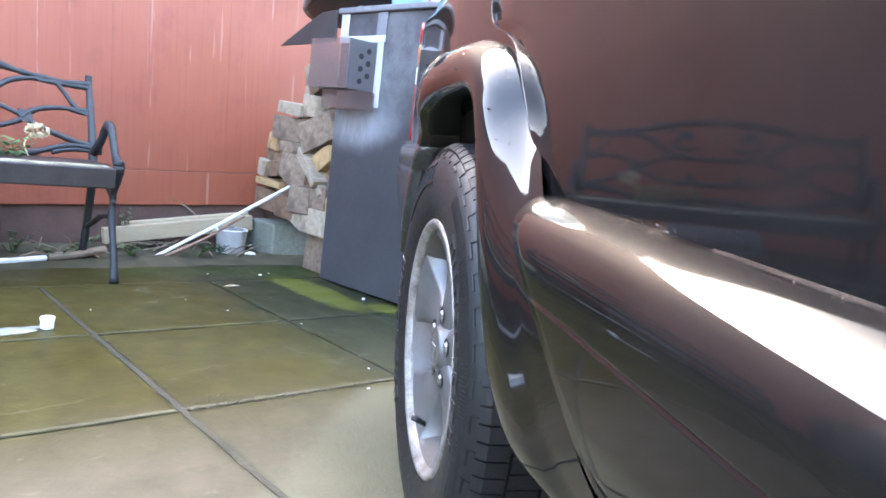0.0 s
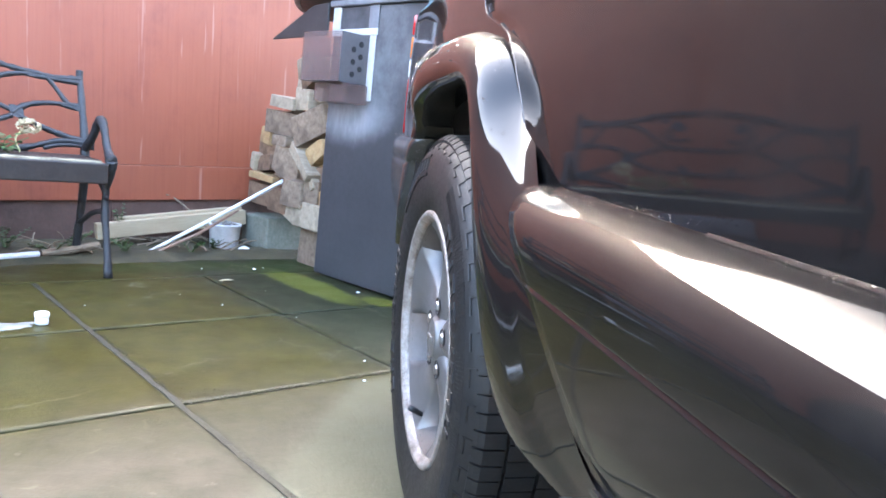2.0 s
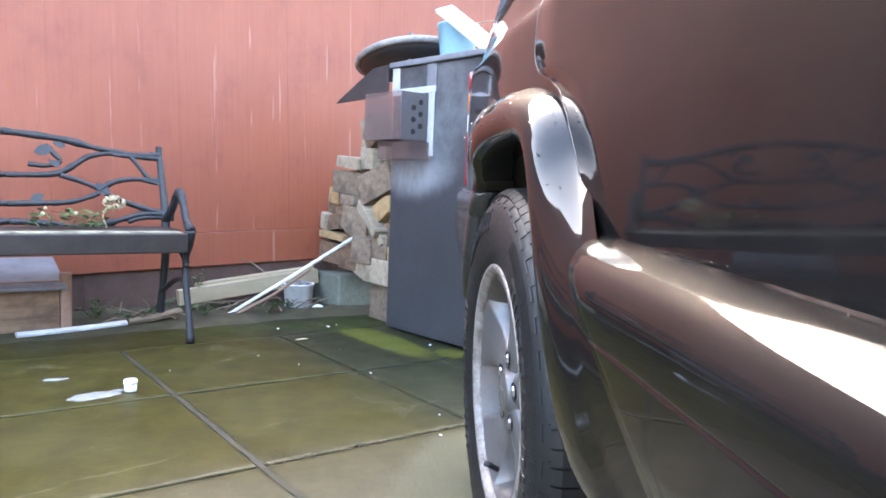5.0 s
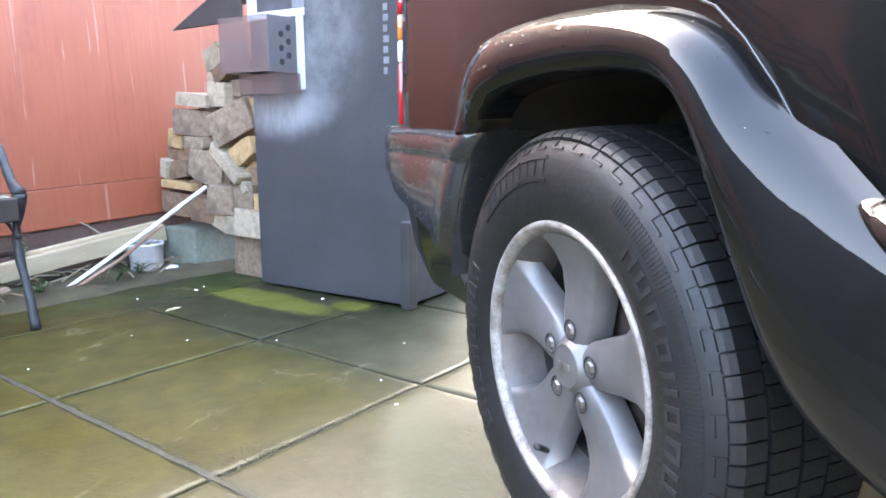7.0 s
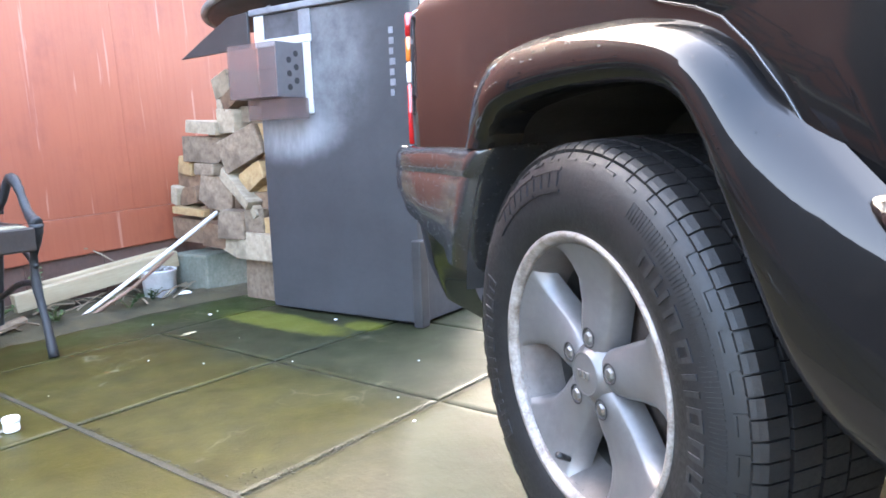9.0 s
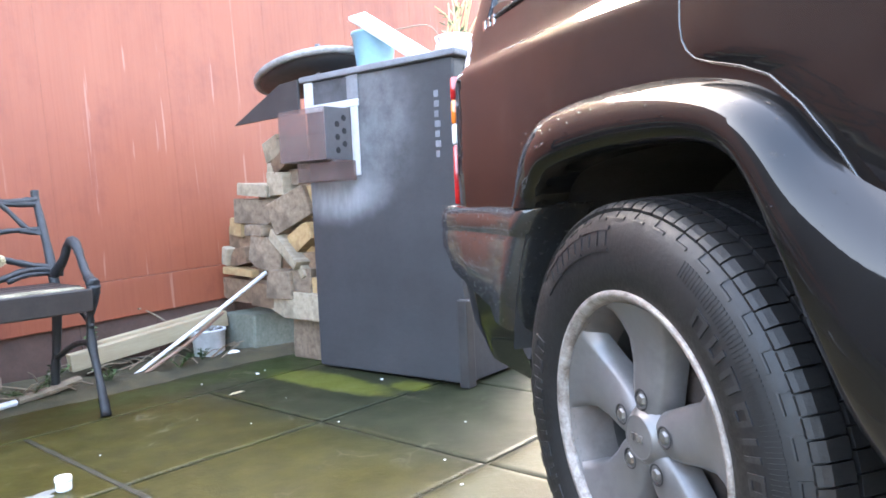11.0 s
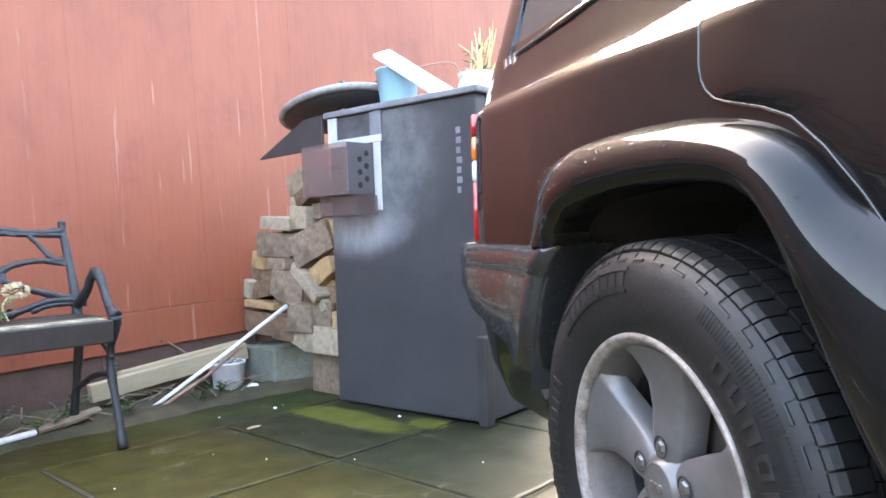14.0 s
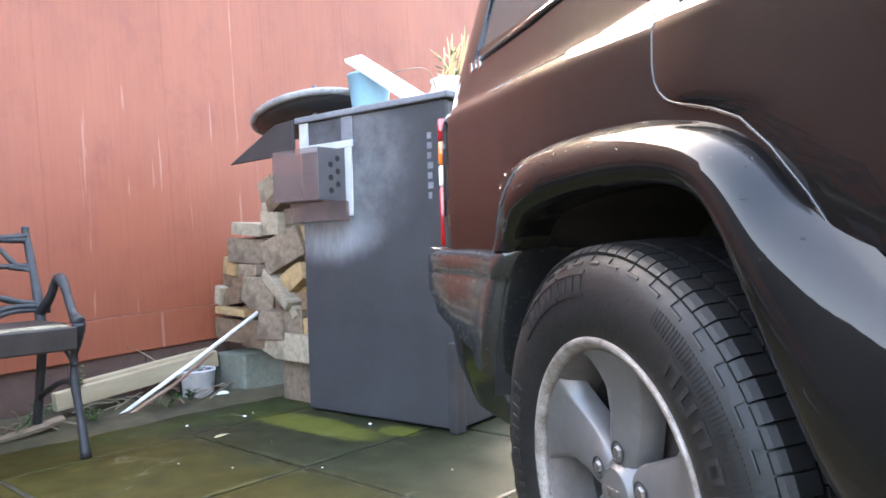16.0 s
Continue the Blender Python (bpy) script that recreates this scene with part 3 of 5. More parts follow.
def build_door(car):
    """The rear door: a skin 5 mm proud whose rear edge follows the wheel arch."""
    edge = ((0.30, -0.68), (0.43, -0.605), (0.50, -0.535), (0.59, -0.455), (0.67, -0.392), (0.699, -0.370), (0.747, -0.336), (0.797, -0.292), (0.834, -0.248), (0.852, -0.204), (0.862, -0.168), (0.868, -0.146), (0.876, -0.124),
            (0.889, -0.108), (0.905, -0.098), (0.925, -0.094), (1.12, -0.094))
    zs = sorted({round(z, 4) for z, _ in edge} | {round(0.30 + 0.02 * k, 4) for k in range(34)} | {round(0.85 + 0.004 * k, 4) for k in range(14)} | {0.965, 0.978, 0.984, 0.992, 1.0, 1.006, 1.03, 1.06, 1.09, 1.12})
    zs = [z for z in zs if z <= 1.12]

    def skin(y_front, name, y_rear):
        bm = bmesh.new()
        rows = []
        for z in zs:
            yr = y_rear(z)
            x = side_x(z)
            row = [Vector((x + 0.004, yr + 0.0035, z)), Vector((x - 0.001, yr + 0.0035, z)), Vector((x - 0.0042, yr + 0.002, z)), Vector((x - 0.0055, yr - 0.002, z))]
            for k in range(1, 9):
                y = yr - 0.002 + (y_front + 0.004 - yr) * k / 8
                row.append(Vector((x - 0.0055, y, z)))
            row.append(Vector((x + 0.004, y_front, z)))
            rows.append(row)
        loft(bm, rows)
        return part(name, bm, M_PAINT, car, "glossy black door skin", smooth=True)
    d = skin(-1.02, "rear_door", lambda z: lerp(z, edge))
    skin(-2.05, "front_door", lambda z: -1.026)
    # bright rolled rim of the door's rear edge
    bm = bmesh.new()
    pts = [Vector((side_x(z) - 0.0035, lerp(z, edge) + 0.003, z)) for z in zs if 0.64 < z < 1.0]
    tube(bm, pts, 0.0022, 6)
    part("door_seam", bm, M_TRIM, d, "thin rolled edge of the door", smooth=True)


def build_flare(car):
    """Wide wheel-arch flare swept round the opening."""
    ridge = spline([(0, y, z) for y, z in RIDGE], 5)
    lip = spline([(0, y, z) for y, z in FLARE_LIP], 5)
    sect = ((0.030, -0.12), (0.018, -0.03), (0.012, 0.0), (0.002, 0.04), (-0.010, 0.11), (-0.021, 0.20), (-0.029, 0.32), (-0.034, 0.46), (-0.035, 0.62), (-0.032, 0.80), (-0.025, 0.93), (-0.014, 1.0), (0.004, 1.01), (0.06, 0.99))
    bm = bmesh.new()
    rows = []
    n = len(ridge)
    for i, (a, b) in enumerate(zip(ridge, lip)):
        tip = max(0.0, (i - (n - 8)) / 7)
        flat = max(0.0, min(1.0, (0.75 - a.z) / 0.22)) if a.y < 0 else 0.0
        tail = max(0.0, min(1.0, (a.y - 0.16) / 0.30))
        row = []
        for x, f in sect:
            if f < 0.9 and flat:
                x += (min(x, -0.030) - x) * flat
            x += tail * tail * (0.026 + 0.012 * min(1.0, max(0.0, -x / 0.035))) + 0.030 * tip * tip
            row.append(Vector((x, *(a + (b - a) * f).yz)))
        rows.append(row)
    loft(bm, rows)
    fl = part("wheel_flare", bm, M_PAINT, car, "broad glossy black wheel-arch flare", smooth=True)
    # liner of the wheel well
    lip = spline([(0, y, z) for y, z in LIP], 5)
    bm = bmesh.new()
    loft(bm, [[Vector((x, p.y, p.z + 0.012)) for x in (0.02, 0.10, 0.22, 0.42)] for p in lip])
    bm.faces.new([bm.verts.new((0.42, p.y, p.z + 0.012)) for p in lip])
    part("wheel_liner", bm, M_PLAST, car, "matt black wheel-well liner")
    return fl


def build_cladding(car):
    """Bulged moulding along the foot of the doors, with a groove along its middle."""
    sect = ((0.030, 0.652), (0.018, 0.6565), (0.006, 0.6565), (-0.008, 0.6520), (-0.020, 0.6455), (-0.030, 0.6380), (-0.037, 0.6290), (-0.041, 0.618), (-0.0425, 0.606), (-0.0415, 0.592),
            (-0.0403, 0.5785), (-0.0400, 0.5765), (-0.0370, 0.5755), (-0.0368, 0.5740), (-0.0392, 0.5728), (-0.0390, 0.5708), (-0.0365, 0.550), (-0.0325, 0.520), (-0.0275, 0.490), (-0.019, 0.468), (-0.004, 0.457), (0.030, 0.455))

    def drop(bm):
        """Shears the foot of the doors down towards the front, to fit the camera's view."""
        for v in bm.verts:
            v.co.z -= 0.038 * max(0.0, -0.42 - v.co.y)
    bm = bmesh.new()
    ds = [0.0, 0.004, 0.012, 0.024, 0.04, 0.07, 0.12, 0.2, 0.3] + [0.4 + 0.1 * k for k in range(12)]
    rows = []
    for d in ds:
        k = min(1.0, 0.30 + 0.70 * math.sin(min(1.0, d / 0.045) * math.pi / 2))
        rows.append([Vector((0.031 + (x - 0.031) * k, -0.405 - (0.66 - z) * 1.38 - d, z if d > 0.03 else 0.57 + (z - 0.57) * (0.9 + 0.1 * d / 0.03))) for x, z in sect])
    loft(bm, rows)
    drop(bm)
    c = part("door_moulding", bm, M_PAINT, car, "bulged glossy black lower door moulding", smooth=True)
    bm = bmesh.new()
    tube(bm, [(0.014, -0.76, 0.6575), (0.014, -1.2, 0.6575), (0.014, -1.85, 0.6575)], 0.0028, 6)
    drop(bm)
    part("trim_strip", bm, M_TRIM, c, "thin upper lip of the moulding", smooth=True)
    bm = bmesh.new()
    box(bm, (0.012, -2.15, 0.36), (0.12, -0.58, 0.452), 0.012)
    drop(bm)
    part("sill", bm, M_PLAST, car, "matt black sill")
    bm = bmesh.new()
    box(bm, (-0.004, -2.15, 0.435), (0.03, -0.62, 0.447), 0.004)
    drop(bm)
    part("sill_seam", bm, M_TRIM, car)


def build_bumper(car):
    """Wraps round the tail; its front end carries the wheel arch on below the flare."""
    path = [(0.030, 0.64), (0.038, 0.78), (0.044, 0.92), (0.056, 1.00), (0.085, 1.055), (0.14, 1.09), (0.24, 1.11), (0.5, 1.125), (CAR_MID, 1.13)]
    path += [(2 * CAR_MID - x, y) for x, y in path[-2::-1]]
    low = ((0.48, 0.432), (0.64, 0.452), (0.77, 0.478), (0.93, 0.515), (1.06, 0.585), (1.2, 0.60))
    arch = sorted((z, y) for y, z in LIP if y > 0)

    def section(zl):
        return ((-0.07, 0.700), (-0.02, 0.701), (-0.004, 0.694), (0.004, 0.680), (0.006, 0.645), (0.002, 0.640), (0.002, 0.636), (0.006, 0.630), (0.004, (0.63 + zl) / 2), (-0.004, zl + 0.02), (-0.03, zl), (-0.08, zl))
    rows = []
    # the turned-in edge round the wheel arch, swelling outwards like the flare above it
    for k, (f, inn) in enumerate(((0.004, 0.10), (0.0, 0.035), (0.003, 0.000), (0.012, -0.030), (0.030, -0.039), (0.060, -0.037), (0.11, -0.026))):
        row = []
        for o, z in section(0.425):
            row.append(Vector((0.044 + inn * (1.0 if o > -0.01 else 0.6) - o, lerp(z, arch) + f, z)))
        rows.append(row)
    for i, (x, y) in enumerate(path):
        a, b = Vector(path[max(i - 1, 0)]), Vector(path[min(i + 1, len(path) - 1)])
        t = (b - a).normalized()
        nrm = Vector((-t.y, t.x))           # outwards
        rows.append([Vector((x + nrm.x * o, y + nrm.y * o, z)) for o, z in section(lerp(y, low))])
    bm = bmesh.new()
    loft(bm, rows)
    b = part("rear_bumper", bm, M_TRIM, car, "black plastic rear bumper wet on top", smooth=True)
    bm = bmesh.new()
    box(bm, (0.038, 0.515, 0.697), (0.062, 0.54, 0.704), 0.003)
    part("bumper_clip", bm, M_CHROME, b, "small bright clip")


def build_tail_light(car):
    path = [(0.0620, 0.905), (0.0710, 0.936), (0.087, 0.964), (0.114, 0.992), (0.15, 1.012), (0.20, 1.022)]
    lamp = None
    for nm, mt, z0, z1 in (("red_lens", M_LRED, 0.705, 0.858), ("clear_lens", M_LWHITE, 0.860, 0.912), ("orange_lens", M_LORANGE, 0.914, 0.974), ("red_lens", M_LRED, 0.976, 1.032)):
        bm = bmesh.new()
        rows = []
        for x, y in path:
            rows.append([Vector((x + 0.02, y - 0.01, z0)), Vector((x + 0.001, y, z0)), Vector((x - 0.003, y + 0.002, z0 + 0.004)), Vector((x - 0.003, y + 0.002, z1 - 0.004)), Vector((x + 0.001, y, z1)), Vector((x + 0.02, y - 0.01, z1))])
        loft(bm, rows, cap=True)
        if lamp is None:
            lamp = part("tail_light", bm, mt, car, "tall wrap-round tail light, red, clear and orange", smooth=True)
        else:
            part(nm, bm, mt, lamp, smooth=True)
    # faint badge of bars on the pillar
    badge = None
    for i in range(3):
        bm = bmesh.new()
        y = 0.68 + 0.030 * i
        box(bm, (side_x(1.09, y) - 0.003, y, 1.110 + 0.006 * (i % 2)), (side_x(1.09, y) + 0.004, y + 0.014, 1.136), 0.001)
        ob = part("badge" if badge is None else "badge_bar", bm, M_CHROME, car if badge is None else badge, "small silver badge" if badge is None else "")
        badge = badge or ob


def build_wheel(car):
    wheel = empty("wheel", Matrix.Translation((0, 0.033, 0.350)) @ Matrix.Rotation(radians(-1.8), 4, 'Y'), "", "")
    wheel.parent = car
    prof = [(0.200, 0.016), (0.214, 0.006), (0.226, -0.002), (0.245, -0.008), (0.270, -0.012), (0.296, -0.0125), (0.318, -0.008), (0.336, -0.001), (0.346, 0.008), (0.353, 0.018), (0.355, 0.04), (0.3555, 0.115),
            (0.355, 0.19), (0.352, 0.208), (0.334, 0.230), (0.296, 0.242), (0.245, 0.238), (0.214, 0.224), (0.200, 0.214)]
    prof = prof + [(0.198, 0.19), (0.198, 0.04)]
    prof = [(0.2215 + (r - 0.2215) * 0.93 if r > 0.2215 else r, x) for r, x in prof]
    bm = bmesh.new()
    lathe(bm, prof, 96, axis='x', closed=True)

    def wall_x(r):
        """Where the outer sidewall lies at a radius."""
        return lerp(r, [(a, b) for a, b in prof[:10]])

    def ridge(a0, a1, r0, r1, x0, x1):
        q = []
        for a in (a0, a1):
            for r, x in ((r0, x0), (r1, x0), (r1, x1), (r0, x1)):
                q.append(bm.verts.new((x, r * math.sin(a), r * math.cos(a))))
        for f in ((0, 1, 2, 3), (7, 6, 5, 4), (0, 4, 5, 1), (1, 5, 6, 2), (2, 6, 7, 3), (3, 7, 4, 0)):
            bm.faces.new([q[i] for i in f])

    def shoulder(a0, a1):
        sec = ((0.335, 0.010), (0.343, 0.0075), (0.3475, 0.0125), (0.3525, 0.021), (0.3540, 0.050), (0.342, 0.050))
        q = [[bm.verts.new((x, r * math.sin(a), r * math.cos(a))) for r, x in sec] for a in (a0, a1)]
        for i in range(6):
            bm.faces.new((q[0][i], q[0][(i + 1) % 6], q[1][(i + 1) % 6], q[1][i]))
        bm.faces.new(q[0])
        bm.faces.new(q[1][::-1])

    def raised(bm, a0, a1, r0, r1, h):
        """A moulded mark lying on the sidewall."""
        n = max(1, round(abs(a1 - a0) / 0.05))
        for k in range(n):
            b0, b1 = a0 + (a1 - a0) * k / n, a0 + (a1 - a0) * (k + 1) / n
            q = []
            for a in (b0, b1):
                for r, o in ((r0, 0.003), (r0, -h), ((r0 + r1) / 2, -h), (r1, -h), (r1, 0.003)):
                    q.append(bm.verts.new((wall_x(r) + o, r * math.sin(a), r * math.cos(a))))
            for i in range(4):
                bm.faces.new((q[i], q[i + 1], q[i + 6], q[i + 5]))
            bm.faces.new(q[:5])
            bm.faces.new(q[5:][::-1])
    N = 88
    for i in range(N):
        a = 2 * math.pi * i / N
        st = 2 * math.pi / N
        shoulder(a, a + st * 0.88)
        ridge(a + st * 0.3, a + st * 1.20, 0.340, 0.3550, 0.0555, 0.098)
        ridge(a + st * 0.5, a + st * 1.40, 0.340, 0.3555, 0.1035, 0.140)
        ridge(a, a + st * 0.88, 0.340, 0.3540, 0.1455, 0.210)
        if i % 2:
            raised(bm, a + st * 0.1, a + st * 1.2, 0.3265, 0.3300, 0.0020)
            raised(bm, a + st * 1.1, a + st * 1.2, 0.3265, 0.337, 0.0020)
        else:
            raised(bm, a + st * 0.1, a + st * 0.2, 0.330, 0.338, 0.0020)
    d = radians
    for k in range(9):                                                 # moulded stripes on the sidewall
        a = d(3 + 4.6 * k)
        raised(bm, a, a + d(0.9), 0.290, 0.311, 0.0022)
    for a0, a1 in ((2, 17), (18, 33), (34, 46)):
        raised(bm, d(a0), d(a1), 0.313, 0.318, 0.0022)
        raised(bm, d(a0), d(a1), 0.281, 0.286, 0.0022)
    for k in range(84):
        a = d(-30 - 1.1 * k)
        raised(bm, a, a + d(0.45), 0.297, 0.318, 0.0009)
    part("tyre", bm, M_RUBBER, wheel, "worn wet all-terrain tyre", smooth=False)
    tyre = wheel.children[0]
    for p in tyre.data.polygons:
        p.use_smooth = len(p.vertices) == 4 and p.index < 96 * len(prof)
    for base, sgn, cnt in ((-40, -1, 8), (66, 1, 8)):
        for k in range(cnt):
            bm = bmesh.new()
            q0, q1 = sorted((d(base + sgn * 8.2 * k), d(base + sgn * (8.2 * k + 5.6))))
            raised(bm, q0, q0 + d(1.5), 0.262, 0.290, 0.0018)
            raised(bm, q1 - d(1.5), q1, 0.262, 0.290, 0.0018)
            if k % 3 != 1:
                raised(bm, q0 + d(1.5), q1 - d(1.5), 0.284, 0.290, 0.0018)
            if k % 2:
                raised(bm, q0 + d(1.5), q1 - d(1.5), 0.262, 0.268, 0.0018)
            bmesh.ops.remove_doubles(bm, verts=bm.verts[:], dist=1e-5)
            part("sidewall_bar", bm, M_RUBLET, tyre, "plain raised bar on the sidewall")
    # rim
    bm = bmesh.new()
    lathe(bm, [(0.2030, 0.010), (0.2080, 0.004), (0.2130, -0.0035), (0.2190, -0.0045), (0.2225, -0.001), (0.2215, 0.006), (0.2120, 0.016)], 80, axis='x', closed=True)
    rim = part("rim", bm, M_FLANGE, wheel, "corroded silver rim edge", smooth=True)
    # the inner barrel's dark tone paints the shade in the spoke gaps
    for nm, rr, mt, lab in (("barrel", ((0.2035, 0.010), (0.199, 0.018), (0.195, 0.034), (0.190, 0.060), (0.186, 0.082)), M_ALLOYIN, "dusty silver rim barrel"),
                            ("inner_barrel", ((0.186, 0.0825), (0.183, 0.11), (0.181, 0.14), (0.20, 0.17)), M_SHADEDBARREL, "inner barrel, darkened for shade behind the spokes")):
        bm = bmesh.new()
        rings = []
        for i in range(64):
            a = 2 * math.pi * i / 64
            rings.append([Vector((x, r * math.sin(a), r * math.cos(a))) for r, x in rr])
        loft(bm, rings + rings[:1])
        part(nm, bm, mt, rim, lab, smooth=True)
    for k in range(5):
        a = d(-3 + 72 * k)
        rot = Matrix.Rotation(-a, 4, 'X')
        bm = bmesh.new()
        rows = []
        # half width, crown depth, edge depth along the spoke
        for r, w, xc, xe in ((0.022, 0.022, 0.022, 0.040), (0.050, 0.036, 0.021, 0.036), (0.075, 0.0405, 0.023, 0.036), (0.105, 0.0435, 0.027, 0.038), (0.14, 0.050, 0.026, 0.036), (0.17, 0.060, 0.020, 0.030), (0.190, 0.072, 0.013, 0.022), (0.203, 0.085, 0.009, 0.014)):
            row = []
            for t in (-1.0, -0.94, -0.8, -0.45, 0.0, 0.45, 0.8, 0.94, 1.0):
                x = xc + (xe - xc) * abs(t) ** 3.0
                if abs(t) == 1.0:
                    x = xe + 0.035
                row.append(rot @ Vector((x, w * t, math.sqrt(max(r * r - (w * t) ** 2, 0.0001)) if r > 0.15 else r)))
            rows.append(row)
        loft(bm, rows)
        part("spoke", bm, M_ALLOY, wheel, "broad silver alloy spoke", smooth=True)
        c = rot @ Vector((0, 0, 0.0572))
        # the recess is coloured near-black for the shade around the nut
        bm = bmesh.new()
        lathe(bm, [(0.0165, 0.0205), (0.0150, 0.0195), (0.0135, 0.0215), (0.0125, 0.030), (0.0, 0.030)], 20, axis='x', m=Matrix.Translation((0, c.y, c.z)), cap=False)
        part("nut_recess", bm, M_HOLLOWSHADE, wheel, "lug recess with its shade painted dark", smooth=True)
        bm = bmesh.new()
        lathe(bm, [(0.0100, 0.030), (0.0098, 0.021), (0.0080, 0.0175), (0.0, 0.0165)], 6, axis='x', m=Matrix.Translation((0, c.y, c.z)))
        part("wheel_nut", bm, M_STEEL, wheel, "domed steel wheel nut")
    bm = bmesh.new()
    lathe(bm, [(0.060, 0.045), (0.040, 0.022), (0.034, 0.0165), (0.033, 0.013), (0.0315, 0.0145), (0.030, 0.0145), (0.020, 0.0125), (0.0, 0.012)], 40, axis='x', cap=False)
    cap = part("centre_cap", bm, M_ALLOY, wheel, "round silver centre cap", smooth=True)
    bm = bmesh.new()
    for yy in (-0.011, 0.0, 0.011):
        box(bm, (0.0095, yy - 0.004, -0.006), (0.0135, yy + 0.004, 0.006), 0.001)
    part("cap_emblem", bm, M_STEEL, cap, "plain raised bars of an emblem")
    bm = bmesh.new()
    lathe(bm, [(0.178, 0.155), (0.150, 0.110), (0.148, 0.095), (0.09, 0.085), (0.0, 0.082)], 40, axis='x', cap=False)
    part("brake_drum", bm, M_RUST, wheel, "dark rusty brake behind the spokes", smooth=True)
    va = d(158)
    bm = bmesh.new()
    p = Vector((0.03, 0.186 * math.sin(va), 0.186 * math.cos(va)))
    q = Vector((-0.004, 0.163 * math.sin(va), 0.163 * math.cos(va)))
    tube(bm, [p, p.lerp(q, 0.6), p.lerp(q, 0.62), q], [0.005, 0.005, 0.0058, 0.0055], 8)
    part("valve", bm, M_RUBLET, wheel, "black tyre valve", smooth=True)
    # the other three wheels
    copy_thing(wheel, Matrix.Translation((0, -2.65, 0.350)))
    for y in (0.0, -2.65):
        copy_thing(wheel, Matrix.Translation((2 * CAR_MID, y, 0.350)) @ Matrix.Rotation(math.pi, 4, 'Z'))


def build_drops():
    """Rain drops standing on the flare and on the bumper."""
    ridge = spline([(0, y, z) for y, z in RIDGE], 5)
    lip = spline([(0, y, z) for y, z in FLARE_LIP], 5)
    rg = random.Random(11)
    bm = bmesh.new()

    def bead(p, r, sq=0.55):
        m = Matrix.Translation(p) @ Matrix.Diagonal((r, r * rg.uniform(0.85, 1.3), r * sq, 1))
        bmesh.ops.create_icosphere(bm, subdivisions=1, radius=1.0, matrix=m)
    for _ in range(260):
        i = rg.randrange(16, 56)
        f = rg.choice((0.02, 0.06, 0.12, 0.2, 0.3, 0.42, 0.6))
        if i > 34 and rg.random() < 0.6:
            continue
        a, b = ridge[i], lip[i]
        x = lerp(f, ((0.0, 0.012), (0.04, 0.002), (0.11, -0.010), (0.20, -0.021), (0.32, -0.029), (0.46, -0.034), (0.62, -0.035)))
        c = a + (b - a) * f
        bead((x, c.y + rg.uniform(-0.006, 0.006), c.z), rg.choice((0.0008, 0.0010, 0.0013, 0.0016, 0.0024)))
    for _ in range(90):
        y = rg.uniform(0.6, 1.0)
        bead((rg.uniform(0.05, 0.075), y, 0.7015), rg.uniform(0.0008, 0.002))
    for _ in range(120):
        y = rg.uniform(-0.75, -0.40)
        bead((rg.choice((0.010, -0.002, -0.014)), y, 0.653 - rg.choice((0.0, 0.003))), rg.uniform(0.0005, 0.0011))
    w = part("water_drops", bm, M_WATER, None, smooth=True)
    thing(w, "rain drops standing on the car's black paint", "water", kind="stuff")


def build_car():
    car = empty("car", Matrix.Identity(4), "glossy black four-wheel-drive car, wet, parked on slabs", "car")
    build_body(car)
    build_window(car, 0.0, 0.76, "quarter_window")
    build_window(car, -0.95, -0.10, "door_window")
    build_door(car)
    build_flare(car)
    build_cladding(car)
    build_bumper(car)
    build_tail_light(car)
    build_wheel(car)
    build_drops()


build_car()


